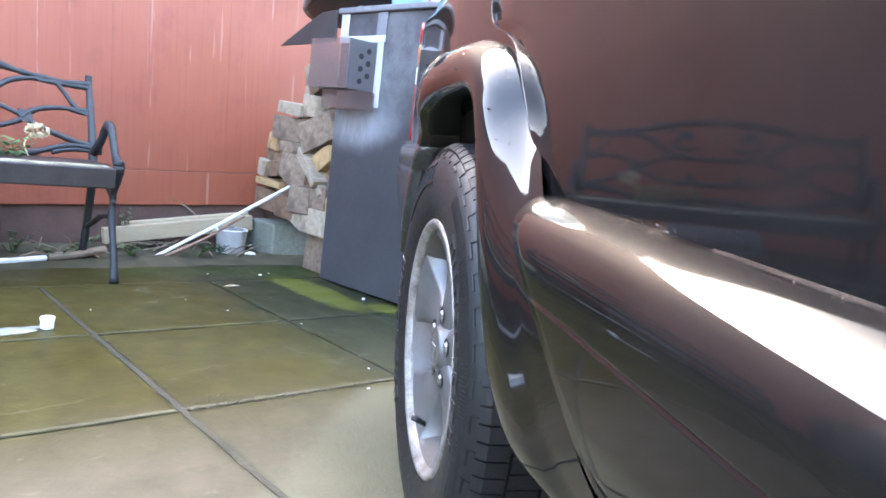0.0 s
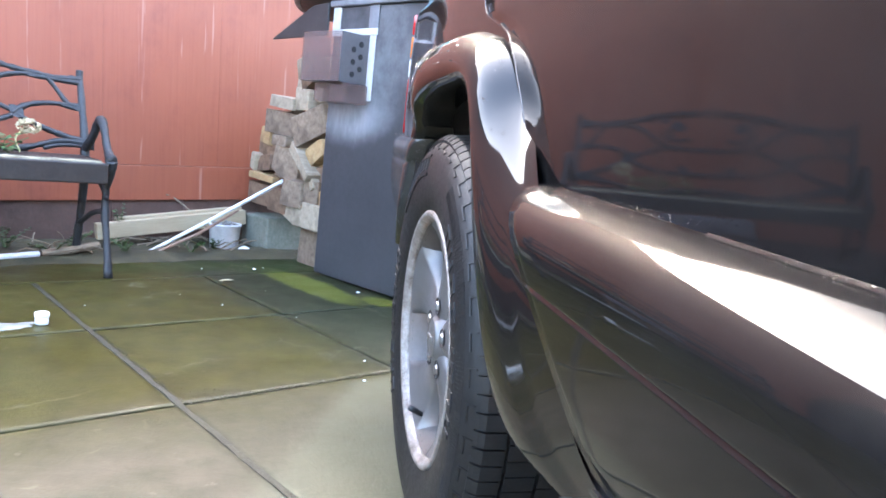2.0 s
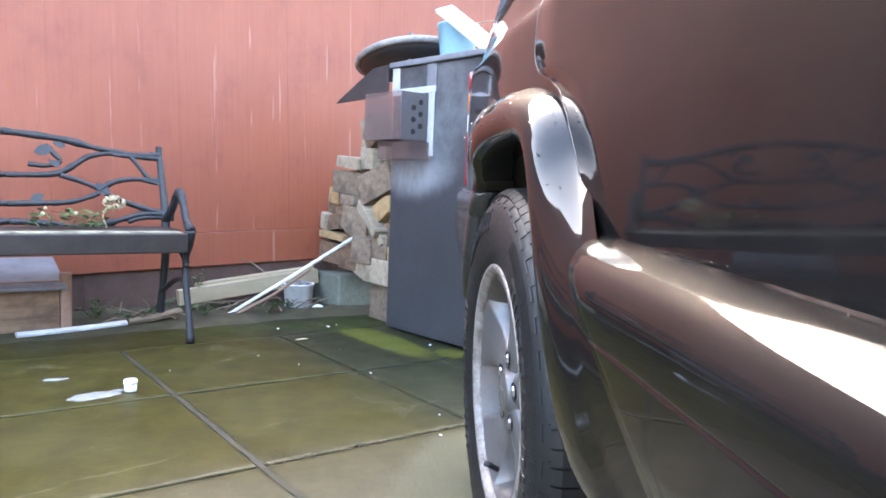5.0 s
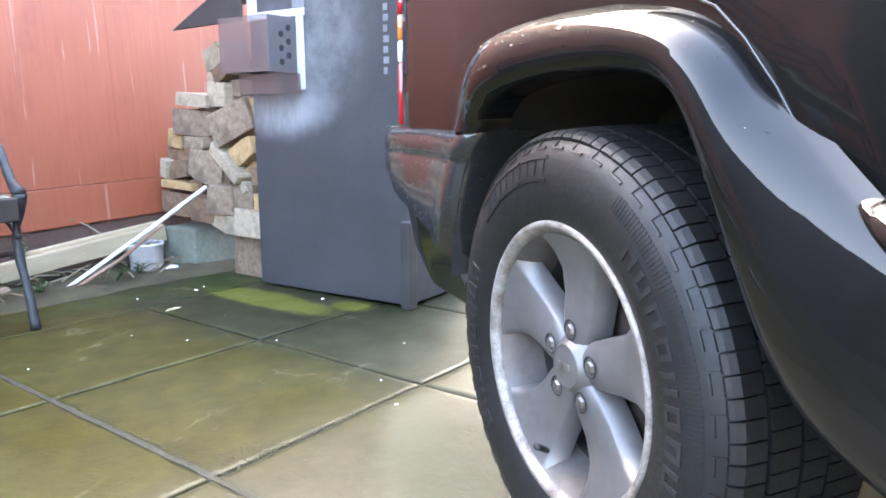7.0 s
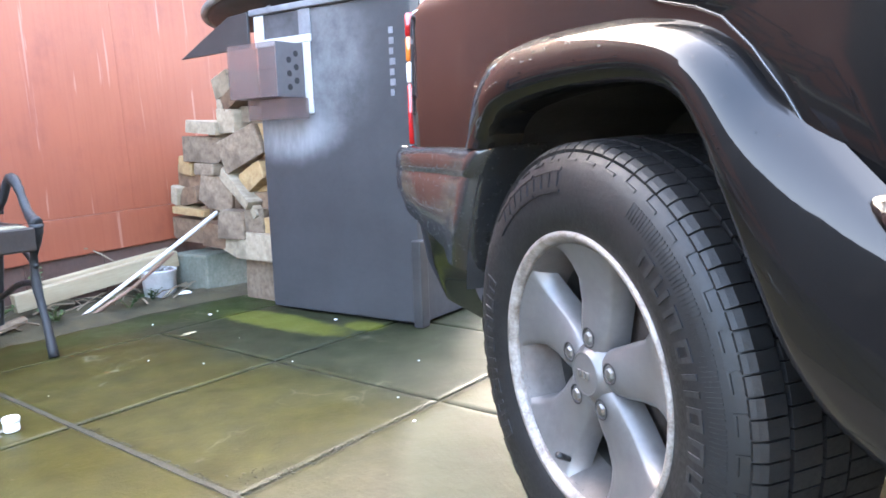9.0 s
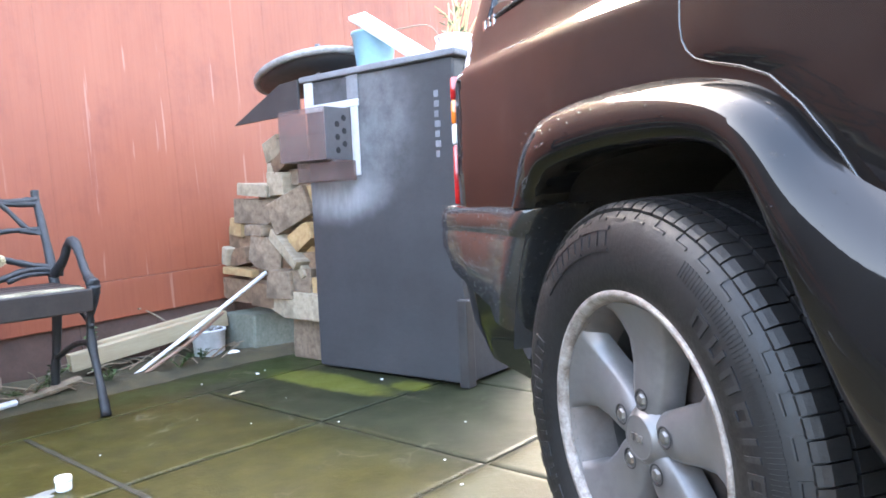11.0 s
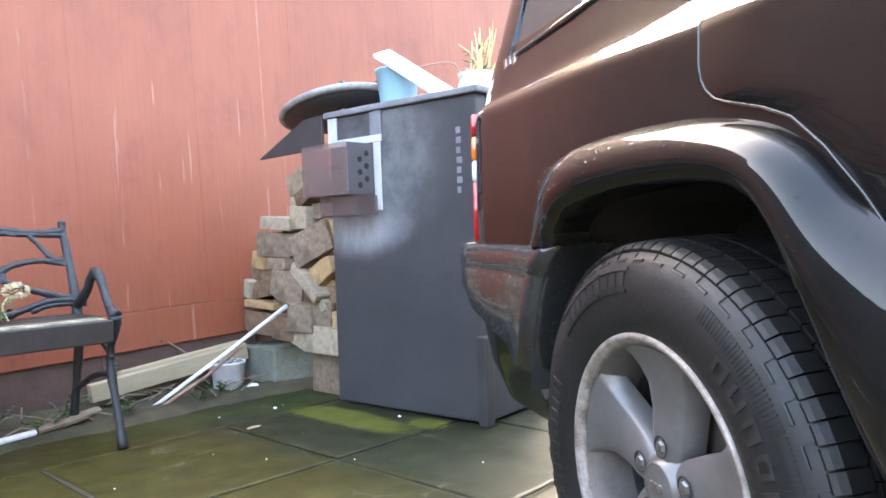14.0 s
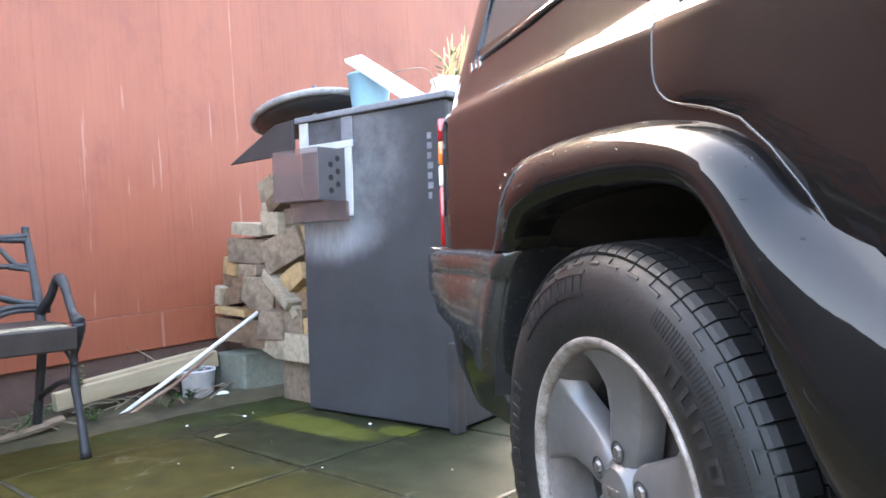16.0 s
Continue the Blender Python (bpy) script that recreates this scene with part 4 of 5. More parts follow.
# ---------- the cabinet beside the wood stack ----------
def build_cabinet():
    """Local axes: x along its visible side towards the yard, y into it, z up."""
    A, B = Vector((-0.09, 2.37, 0)), Vector((0.37, 1.70, 0))
    e = (B - A).normalized()
    base = Matrix.Translation(A) @ Matrix.Rotation(math.atan2(e.y, e.x), 4, 'Z')
    cab = empty("storage_cabinet", base, "tall slate-painted cabinet with bare white patches, standing on slabs", "cabinet")
    L, D, H = 0.80, 0.62, 1.255
    bm = bmesh.new()
    box(bm, (0, 0, 0.010), (L, D, H), 0.008)
    part("body", bm, M_CAB, cab, "slate-grey painted box")
    bm = bmesh.new()
    box(bm, (-0.02, -0.018, H + 0.001), (L + 0.02, D + 0.02, H + 0.028), 0.006)
    part("top_board", bm, M_CABGREY, cab, "scuffed grey top board")
    # white band with a dark recess near the top, and the strip that runs down from it
    for nm, lo, hi in (("white_band", (0.0, -0.008, 1.125), (0.32, -0.001, 1.155)), ("white_post", (0.0, -0.008, 1.155), (0.055, -0.001, H)), ("grey_post", (0.255, -0.007, 1.155), (0.32, -0.001, H)), ("white_strip", (0.272, -0.008, 0.84), (0.312, -0.001, 1.124))):
        bm = bmesh.new()
        box(bm, lo, hi, 0.003)
        part(nm, bm, M_CABGREY if nm == "grey_post" else M_CABPALE, cab, "bare white painted strip")
    bm = bmesh.new()
    box(bm, (0.056, -0.004, 1.156), (0.254, -0.0005, 1.25), 0.001)
    part("recess_panel", bm, M_SLATE, cab, "dark slate panel")
    # chalky writing that cannot be read: bars
    for k, w in enumerate((0.016, 0.024, 0.02, 0.026, 0.018, 0.022, 0.02)):
        bm = bmesh.new()
        box(bm, (0.705, -0.003, 0.885 + 0.038 * k), (0.705 + w, -0.0005, 0.885 + 0.038 * k + 0.024), 0.0005)
        part("chalk_bar", bm, M_CABGREY, cab, "pale bar of faded writing")
    bm = bmesh.new()
    box(bm, (L - 0.02, -0.022, 0.0), (L + 0.025, 0.03, 0.34), 0.006)
    part("corner_post", bm, M_BLACKSHEET, cab, "short dark timber post at its foot")
    # cloudy plastic box hung on the side
    tray = empty("plastic_box", base @ Matrix.Translation((0, 0, 0)), "cloudy pinkish plastic box with round holes, hung on the cabinet", "box")
    x0, x1, y0, y1, z0, z1 = 0.0, 0.272, -0.165, -0.009, 0.905, 1.118
    bm = bmesh.new()
    box(bm, (x0, y0, z0), (x1, y0 + 0.006, z1), 0.002)
    part("front_panel", bm, M_BOX, tray, "cloudy pinkish front panel")
    bm = bmesh.new()
    box(bm, (x0, y0 + 0.007, z0), (x0 + 0.006, y1, z1), 0.002)
    part("end_panel", bm, M_BOX, tray)
    bm = bmesh.new()
    box(bm, (x1 - 0.006, y0 + 0.007, z0), (x1, y1, z1), 0.002)
    part("side_panel", bm, M_BOXGREY, tray, "grey side panel with six holes")
    bm = bmesh.new()
    box(bm, (x0 + 0.007, y0 + 0.007, z0), (x1 - 0.007, y1, z0 + 0.006), 0.002)
    part("bottom_panel", bm, M_BOXGREY, tray)
    bm = bmesh.new()
    box(bm, (x0 - 0.004, y0 - 0.004, (z0 + z1) / 2 - 0.002), (x1 - 0.02, y0 - 0.0005, (z0 + z1) / 2 + 0.002), 0.001)
    part("moulded_rib", bm, M_BOX, tray)
    # dark discs on the panel paint the shade inside its six holes
    for k in range(6):
        bm = bmesh.new()
        yy = y0 + (0.055 if k % 2 else 0.095)
        zz = z1 - 0.042 - 0.0265 * k
        lathe(bm, [(0.0125, 0.0), (0.0125, 0.0015), (0.0, 0.0016)], 16, axis='x', m=Matrix.Translation((x1, yy + 0.02, zz)))
        part("hole", bm, M_HOLLOWSHADE, tray, "round dark disc painting the shade in a hole")
    bm = bmesh.new()
    box(bm, (x0 + 0.07, y0 + 0.03, z0 - 0.085), (x1 + 0.02, y1, z0 - 0.002), 0.004)
    part("lower_tray", bm, M_BOX, tray, "cloudy lower tray")
    # things on top
    top = H + 0.028

    def on(x, y, z=0.0, turn=0.0):
        return base @ Matrix.Translation((x, y, top + z)) @ Matrix.Rotation(radians(turn), 4, 'Z')
    bm = bmesh.new()
    lathe(bm, [(0.0, 0.0), (0.072, 0.0), (0.076, 0.006), (0.092, 0.145), (0.096, 0.147), (0.096, 0.156), (0.088, 0.156), (0.070, 0.012), (0.0, 0.01)], 32)
    bucket = part("bucket", bm, M_BLUE, None, smooth=True)
    bucket.matrix_world = on(0.31, 0.12)
    thing(bucket, "pale blue plastic bucket on the cabinet top", "bucket")
    bm = bmesh.new()
    box(bm, (-0.215, -0.045, -0.008), (0.215, 0.045, 0.008), 0.003)
    board = part("white_board", bm, M_WHITE)
    board.matrix_world = base @ Matrix.Translation((0.455, 0.06, top + 0.107)) @ Matrix.Rotation(radians(33), 4, 'Y') @ Matrix.Rotation(radians(25), 4, 'X')
    thing(board, "white painted board leaning across the bucket", "board")
    # dark oval tub tipped on its side with a pale rim, and the black sheet under it
    bm = bmesh.new()
    ring = [Vector((0.31 * math.cos(a), 0.20 * math.sin(a), 0.0)) for a in (2 * math.pi * k / 40 for k in range(41))]
    tube(bm, ring, 0.017, 8, cap=False)
    tub = part("tub_rim", bm, M_TUBRIM, None, smooth=True)
    tub.name = "tub"
    tub.matrix_world = base @ Matrix.Translation((-0.10, 0.15, top + 0.045)) @ Matrix.Rotation(radians(-10), 4, 'X') @ Matrix.Rotation(radians(-9), 4, 'Y')
    thing(tub, "shallow black oval tub with a scuffed grey rim, on the cabinet", "tub")
    bm = bmesh.new()
    rows = []
    for k, (f, z) in enumerate(((1.0, 0.0), (0.97, -0.015), (0.90, -0.030), (0.5, -0.034), (0.02, -0.034))):
        rows.append([Vector((0.302 * f * math.cos(a), 0.192 * f * math.sin(a), z)) for a in (2 * math.pi * q / 40 for q in range(41))])
    loft(bm, rows)
    part("bowl", bm, M_BLACKSHEET, tub, "black plastic bowl", smooth=True)
    bm = bmesh.new()
    prism(bm, [(-0.47, 1.118), (-0.02, 1.128), (-0.02, 1.275), (-0.14, 1.268), (-0.30, 1.195)], 0.0, 0.012, Matrix.Translation((0, -0.012, 0)) @ Matrix.Rotation(radians(90), 4, 'X'), 0.003)
    sheet = part("black_sheet", bm, M_BLACKSHEET)
    sheet.matrix_world = base
    thing(sheet, "stiff black sheet jutting out over the stacked wood", "sheet")
    bm = bmesh.new()
    tube(bm, spline([(-0.08, 0.30, top + 0.09), (0.02, 0.26, top + 0.155), (0.18, 0.22, top + 0.178), (0.38, 0.20, top + 0.172), (0.56, 0.2, top + 0.15), (0.62, 0.2, top + 0.004)], 5), 0.003, 6)
    wire = part("bent_cane", bm, M_BROWNSTICK, None, smooth=True)
    wire.matrix_world = base
    thing(wire, "thin bent cane springing over the cabinet top", "cane")
    bm = bmesh.new()
    box(bm, (-0.012, -0.006, 0.0), (0.012, 0.006, 0.16), 0.002)
    stake = part("stake", bm, M_CABGREY)
    stake.matrix_world = on(-0.01, 0.10, 0.0)
    thing(stake, "short blue-grey stake standing on the cabinet", "stake")
    # white plant pot with dry stems
    pot = empty("plant_pot", on(0.60, 0.30), "white plant pot with dry yellow stems on the cabinet", "plant pot")
    bm = bmesh.new()
    lathe(bm, [(0.0, 0.0), (0.062, 0.0), (0.075, 0.03), (0.082, 0.075), (0.074, 0.100), (0.080, 0.105), (0.082, 0.118), (0.074, 0.118), (0.066, 0.098), (0.0, 0.095)], 28)
    part("pot", bm, M_WHITE, pot, smooth=True)
    bm = bmesh.new()
    rg = random.Random(3)
    for k in range(16):
        a = rg.uniform(0, 6.28)
        r = rg.uniform(0.0, 0.05)
        p = Vector((r * math.cos(a), r * math.sin(a), 0.09))
        q = p + Vector((rg.uniform(-0.09, 0.09), rg.uniform(-0.09, 0.09), rg.uniform(0.12, 0.24)))
        tube(bm, spline([p, p.lerp(q, 0.5) + Vector((0.01, 0, 0.02)), q], 3), [0.004, 0.004, 0.0035, 0.003, 0.003, 0.0025, 0.002], 5)
    tagged(part("stems", bm, M_STEM, pot, "dry yellow stems"), kind="stuff")
    bm = bmesh.new()
    for k in range(26):
        a = rg.uniform(0, 6.28)
        c = Vector((0.06 * math.cos(a) * rg.random(), 0.06 * math.sin(a) * rg.random(), rg.uniform(0.12, 0.22)))
        d = Vector((math.cos(a), math.sin(a), rg.uniform(-0.2, 0.8))).normalized() * rg.uniform(0.03, 0.06)
        w = d.cross(Vector((0, 0, 1))).normalized() * 0.008
        bm.faces.new([bm.verts.new(v) for v in (c, c + d * 0.5 + w, c + d, c + d * 0.5 - w)])
    part("leaves", bm, M_LEAF, pot)


build_cabinet()


# ---------- stacked firewood ----------
def log_block(size, mat, name="log", seed=0):
    """A sawn or split block with crisp, uneven faces and a chipped corner; x runs along the grain."""
    rg = random.Random(seed)
    l, w, h = size
    j = min(w, h)
    a, b = w / 2, h / 2
    prof = [(-a, -b), (a, -b), (a, b), (-a, b)]
    c = rg.randrange(4)
    if rg.random() < 0.5 and j > 0.06:      # one corner split away
        p, q, r = Vector(prof[c]), Vector(prof[c - 1]), Vector(prof[(c + 1) % 4])
        prof[c:c + 1] = [tuple(p.lerp(q, rg.uniform(0.12, 0.35))), tuple(p.lerp(r, rg.uniform(0.12, 0.35)))]
    prof = [(y + rg.uniform(-0.06, 0.06) * j, z + rg.uniform(-0.06, 0.06) * j) for y, z in prof]
    # each corner eased by a narrow flat, so that the edges catch the light
    eased = []
    for i, p in enumerate(prof):
        p, q, r = Vector(p), Vector(prof[i - 1]), Vector(prof[(i + 1) % len(prof)])
        eased += [p + (q - p).normalized() * 0.004, p + (r - p).normalized() * 0.004]
    skew = (rg.uniform(-0.05, 0.05) * w, rg.uniform(-0.05, 0.05) * h)
    rows = []
    for t, k in ((-0.5, 0.955), (-0.482, 1.0), (-0.16, 0.995), (0.18, 1.0), (0.482, 0.99), (0.5, 0.95)):
        rows.append([Vector((t * l + rg.uniform(-0.003, 0.003) + (0.03 * v.x * skew[0] / w if w else 0), v.x * k + skew[0] * t, v.y * k + skew[1] * t + rg.uniform(-0.0015, 0.0015))) for v in eased])
    bm = bmesh.new()
    loft(bm, rows, cap=True, close=True)
    return part(name, bm, mat)


def build_wood_stack():
    # (m, z, width over the visible end, height, lean, wood, depth); the ends face out along the fence
    G, T, D, P = M_LOGGREY, M_LOGTAN, M_LOGDARK, M_LOGPALE

    def lay(first, rows):
        for i, (m, z, w, h, lean, mt, off) in enumerate(rows, first):
            ln = 0.24 if off < 0.10 else 0.20
            ob = log_block((ln, w, h), mt, seed=i)
            ob.matrix_world = YARD @ Matrix.Translation((0.30 + ln / 2 + off, m, z)) @ Matrix.Rotation(radians(rng.uniform(-9, 9)), 4, 'Z') @ Matrix.Rotation(radians(lean), 4, 'X')
            lab = {M_LOGGREY: "weathered grey split log in the wood stack", M_LOGTAN: "fresh tan split log in the wood stack", M_LOGDARK: "dark split log in the wood stack", M_LOGPALE: "pale sawn offcut in the wood stack"}[mt]
            thing(ob, lab, "log", "stacked firewood")

    lay(0, (
        (-0.515, 1.008, 0.136, 0.106, -14, P, 0.03), (-0.625, 0.939, 0.155, 0.072, -26, D, 0.00), (-0.505, 0.906, 0.046, 0.072, 8, P, 0.02),
        (-0.563, 0.835, 0.143, 0.113, 2, P, 0.01), (-0.642, 0.870, 0.147, 0.068, 6, G, 0.05), (-0.363, 0.813, 0.264, 0.065, 5, P, 0.00),
        (-0.326, 0.707, 0.287, 0.121, 3, G, 0.02), (-0.655, 0.712, 0.264, 0.148, -22, G, -0.01), (-0.764, 0.744, 0.102, 0.144, 4, T, 0.03),
        (-0.170, 0.631, 0.124, 0.085, 8, T, 0.03), (-0.174, 0.570, 0.232, 0.117, 4, D, 0.05),
    ))
    lay(11, (
        (-0.356, 0.612, 0.178, 0.058, 2, G, 0.01), (-0.738, 0.575, 0.194, 0.106, -26, T, 0.00), (-0.197, 0.478, 0.178, 0.090, -10, D, 0.02),
        (-0.082, 0.480, 0.062, 0.099, 14, P, 0.01), (-0.411, 0.496, 0.232, 0.171, 6, G, 0.02), (-0.588, 0.351, 0.170, 0.135, 3, G, -0.04),
        (-0.701, 0.371, 0.163, 0.113, -4, G, -0.01), (-0.766, 0.470, 0.124, 0.081, 0, D, 0.03), (-0.742, 0.436, 0.040, 0.108, -30, P, -0.01),
        (-0.698, 0.259, 0.406, 0.128, 0, P, -0.02), (-0.796, 0.350, 0.105, 0.090, 0, T, 0.01),
    ))
    lay(22, (
        (-0.139, 0.298, 0.240, 0.121, 2, D, 0.02), (-0.197, 0.401, 0.232, 0.038, 4, T, -0.01), (-0.420, 0.289, 0.174, 0.121, 6, D, -0.02),
        (-0.445, 0.732, 0.085, 0.081, 4, P, 0.06), (-0.493, 0.448, 0.147, 0.081, 0, D, 0.05), (-0.761, 0.653, 0.093, 0.054, 8, D, 0.05),
        (0.066, 0.338, 0.093, 0.108, 0, D, 0.06), (-0.299, 0.383, 0.139, 0.099, -8, D, 0.05), (-0.710, 0.517, 0.139, 0.081, 20, T, 0.05),
        (-0.648, 0.520, 0.055, 0.270, -56, P, -0.03), (-0.66, 0.55, 0.21, 0.15, 0, D, 0.13),
    ))
    # dark filler logs added deeper in, so that the gaps between ends read dark
    lay(33, (
        (-0.40, 0.34, 0.21, 0.15, 0, D, 0.13), (-0.22, 0.50, 0.21, 0.15, 0, D, 0.13), (-0.50, 0.66, 0.21, 0.15, 0, D, 0.13),
        (-0.84, 0.32, 0.21, 0.15, 0, D, 0.13), (-0.70, 0.76, 0.21, 0.15, 0, D, 0.13), (-0.30, 0.66, 0.21, 0.15, 0, D, 0.13),
        (-0.12, 0.36, 0.21, 0.15, 0, D, 0.13), (-0.62, 0.86, 0.21, 0.15, 0, D, 0.13), (-0.52, 0.46, 0.21, 0.15, 0, D, 0.13),
        (-0.80, 0.64, 0.21, 0.15, 0, D, 0.13), (-0.34, 0.74, 0.21, 0.15, 0, D, 0.13),
    ))
    bm = bmesh.new()
    box(bm, (0.27, -0.37, -0.01), (0.60, -0.08, 0.19), 0.012, jitter=0.006, rng=rng)
    b = part("concrete_block", bm, M_BLOCK)
    b.matrix_world = YARD
    thing(b, "green-stained concrete block under the wood stack", "block")
    bm = bmesh.new()
    box(bm, (0.33, -0.90, -0.01), (0.62, -0.60, 0.19), 0.012, jitter=0.006, rng=rng)
    b = part("timber_block", bm, M_LOGGREY)
    b.matrix_world = YARD
    thing(b, "squat grey timber block under the wood stack", "block")


build_wood_stack()


# ---------- the bench ----------
def build_bench():
    """Local axes: x along the seat from its far end, y towards the fence, z up; origin at the front foot."""
    base = YARD @ Matrix.Translation((-0.696, -0.845, 0)) @ Matrix.Scale(-1, 4, (1, 0, 0))
    bench = empty("garden_bench", YARD @ Matrix.Translation((-0.696, -0.845, 0)), "old garden bench with black cast-iron branch ends and lichen-covered slats", "bench")
    LEN = 1.25

    def bar(bm, pts, r, flat=1.0, n=5, rough=0.0):
        sp = spline(pts, n)
        rr = r if isinstance(r, (int, float)) else None
        k = len(sp)
        radii = []
        for i in range(k):
            t = i / (k - 1) * ((len(r) - 1) if rr is None else 1)
            v = rr if rr is not None else r[int(min(t, len(r) - 1.001))] * (1 - t % 1) + r[min(int(t) + 1, len(r) - 1)] * (t % 1)
            radii.append(v * 0.98 * (1 + rough * noise.noise(Vector((i * 0.9, v * 100, 0)))))
        tube(bm, [Vector((-p.x, p.y, p.z)) for p in sp], radii, 8, flat=flat)
    for x in (0.0, LEN):
        bm = bmesh.new()
        bar(bm, [(x, 0.0, 0.0), (x, 0.03, 0.12), (x, 0.075, 0.26), (x, 0.07, 0.36), (x, 0.035, 0.43), (x, 0.02, 0.475)], [0.020, 0.015, 0.017, 0.015, 0.022, 0.024], rough=0.25)
        leg = part("front_leg", bm, M_CAST, bench, "black cast-iron branch leg", smooth=True)
        bm = bmesh.new()
        bar(bm, [(x, 0.02, 0.475), (x, 0.065, 0.505), (x, 0.10, 0.55), (x, 0.135, 0.605), (x, 0.175, 0.632), (x, 0.22, 0.615), (x, 0.27, 0.56), (x, 0.37, 0.50)], [0.024, 0.018, 0.015, 0.018, 0.021, 0.016, 0.017, 0.02], rough=0.2)
        part("armrest", bm, M_CAST, bench, "curled cast-iron armrest", smooth=True)
        bm = bmesh.new()
        bar(bm, [(x, 0.46, 0.0), (x, 0.42, 0.15), (x, 0.38, 0.30), (x, 0.365, 0.42), (x, 0.39, 0.55), (x, 0.44, 0.68), (x, 0.49, 0.80), (x, 0.495, 0.835)], [0.020, 0.017, 0.017, 0.022, 0.019, 0.016, 0.014, 0.016], rough=0.2)
        part("back_leg", bm, M_CAST, bench, "black cast-iron branch upright", smooth=True)
        bm = bmesh.new()
        bar(bm, [(x, 0.07, 0.26), (x, 0.15, 0.255), (x, 0.24, 0.235), (x, 0.33, 0.20), (x, 0.41, 0.17)], 0.012, rough=0.2)
        bar(bm, [(x, 0.03, 0.43), (x, 0.20, 0.425), (x, 0.37, 0.43)], 0.016, rough=0.2)
        bar(bm, [(x, 0.06, 0.32), (x, 0.12, 0.36), (x, 0.2, 0.395)], 0.010, rough=0.2)
        part("side_brace", bm, M_CAST, bench, smooth=True)
    # seat slats
    for k, (y0, y1, mt) in enumerate(((0.01, 0.085, M_SLAT), (0.098, 0.175, M_SLATD), (0.188, 0.265, M_SLATD), (0.278, 0.355, M_SLATD))):
        bm = bmesh.new()
        box(bm, (-LEN - 0.01, y0, 0.450), (-0.012 if k else -0.035, y1, 0.472), 0.005)
        part("slat", bm, mt, bench, "dark wet slat" if k else "front slat crusted with pale lichen")
    bm = bmesh.new()
    box(bm, (-LEN - 0.005, -0.016, 0.385), (-0.02, 0.008, 0.4665), 0.006)
    part("front_rail", bm, M_SLATD, bench, "dark wet front rail")

    # back: branches traced from the camera's view, in a plane that leans between the uprights
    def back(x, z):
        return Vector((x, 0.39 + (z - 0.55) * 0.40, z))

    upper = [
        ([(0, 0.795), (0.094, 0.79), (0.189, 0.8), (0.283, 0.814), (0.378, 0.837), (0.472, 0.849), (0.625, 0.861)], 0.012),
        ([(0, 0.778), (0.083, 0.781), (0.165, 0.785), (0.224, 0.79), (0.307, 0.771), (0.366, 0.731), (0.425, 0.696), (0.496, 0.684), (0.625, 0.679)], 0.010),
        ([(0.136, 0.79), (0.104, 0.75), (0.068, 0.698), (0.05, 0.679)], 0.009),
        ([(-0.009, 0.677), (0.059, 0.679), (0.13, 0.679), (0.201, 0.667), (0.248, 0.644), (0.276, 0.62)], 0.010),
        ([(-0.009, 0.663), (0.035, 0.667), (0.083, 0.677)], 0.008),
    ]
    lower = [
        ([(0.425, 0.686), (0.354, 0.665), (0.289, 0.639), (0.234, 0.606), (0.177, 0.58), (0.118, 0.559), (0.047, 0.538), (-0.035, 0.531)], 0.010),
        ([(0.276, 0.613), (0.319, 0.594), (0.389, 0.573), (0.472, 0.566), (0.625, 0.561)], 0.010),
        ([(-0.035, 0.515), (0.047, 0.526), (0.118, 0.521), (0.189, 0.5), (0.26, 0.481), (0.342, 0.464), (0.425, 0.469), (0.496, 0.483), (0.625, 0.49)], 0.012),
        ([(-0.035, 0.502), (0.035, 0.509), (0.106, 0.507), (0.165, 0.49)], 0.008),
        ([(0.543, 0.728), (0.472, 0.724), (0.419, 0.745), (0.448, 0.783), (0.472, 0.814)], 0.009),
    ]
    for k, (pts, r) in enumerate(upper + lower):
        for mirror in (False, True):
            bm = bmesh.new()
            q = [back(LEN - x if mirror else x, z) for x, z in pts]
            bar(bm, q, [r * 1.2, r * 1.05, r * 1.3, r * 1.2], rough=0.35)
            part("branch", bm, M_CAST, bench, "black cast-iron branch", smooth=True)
    for (xc, zc, rw, rh, a) in ((0.26, 0.633, 0.035, 0.026, 40), (0.189, 0.795, 0.035, 0.014, 0), (0.484, 0.79, 0.04, 0.024, -20), (0.444, 0.736, 0.026, 0.014, 30), (0.519, 0.586, 0.031, 0.019, -30), (0.019, 0.674, 0.028, 0.017, 0), (0.035, 0.795, 0.033, 0.014, 0), (0.419, 0.818, 0.026, 0.014, 20)):
        for mirror in (False, True):
            bm = bmesh.new()
            c = back(LEN - xc if mirror else xc, zc)
            pts = []
            for t, w in ((-1, 0.1), (-0.55, 0.75), (0, 1.0), (0.45, 0.7), (1, 0.1), (0.45, -0.7), (0, -1.0), (-0.55, -0.75)):
                u, v = t * rw, w * rh
                ca, sa = math.cos(radians(a)), math.sin(radians(a))
                dx, dz = u * ca - v * sa, u * sa + v * ca
                pts.append(Vector((-(c.x + (dx if not mirror else -dx)), c.y + dz * 0.4 - 0.010, c.z + dz)))
            f = [bm.verts.new(p) for p in pts]
            g = [bm.verts.new(p + Vector((0, 0.012, 0))) for p in pts]
            bm.faces.new(f)
            bm.faces.new(g[::-1])
            for i in range(8):
                bm.faces.new((f[i], g[i], g[(i + 1) % 8], f[(i + 1) % 8]))
            part("iron_leaf", bm, M_CAST, bench, "cast-iron leaf")
    # plants lying on the seat
    base2 = YARD @ Matrix.Translation((-0.696, -0.845, 0.473))
    rg = random.Random(8)
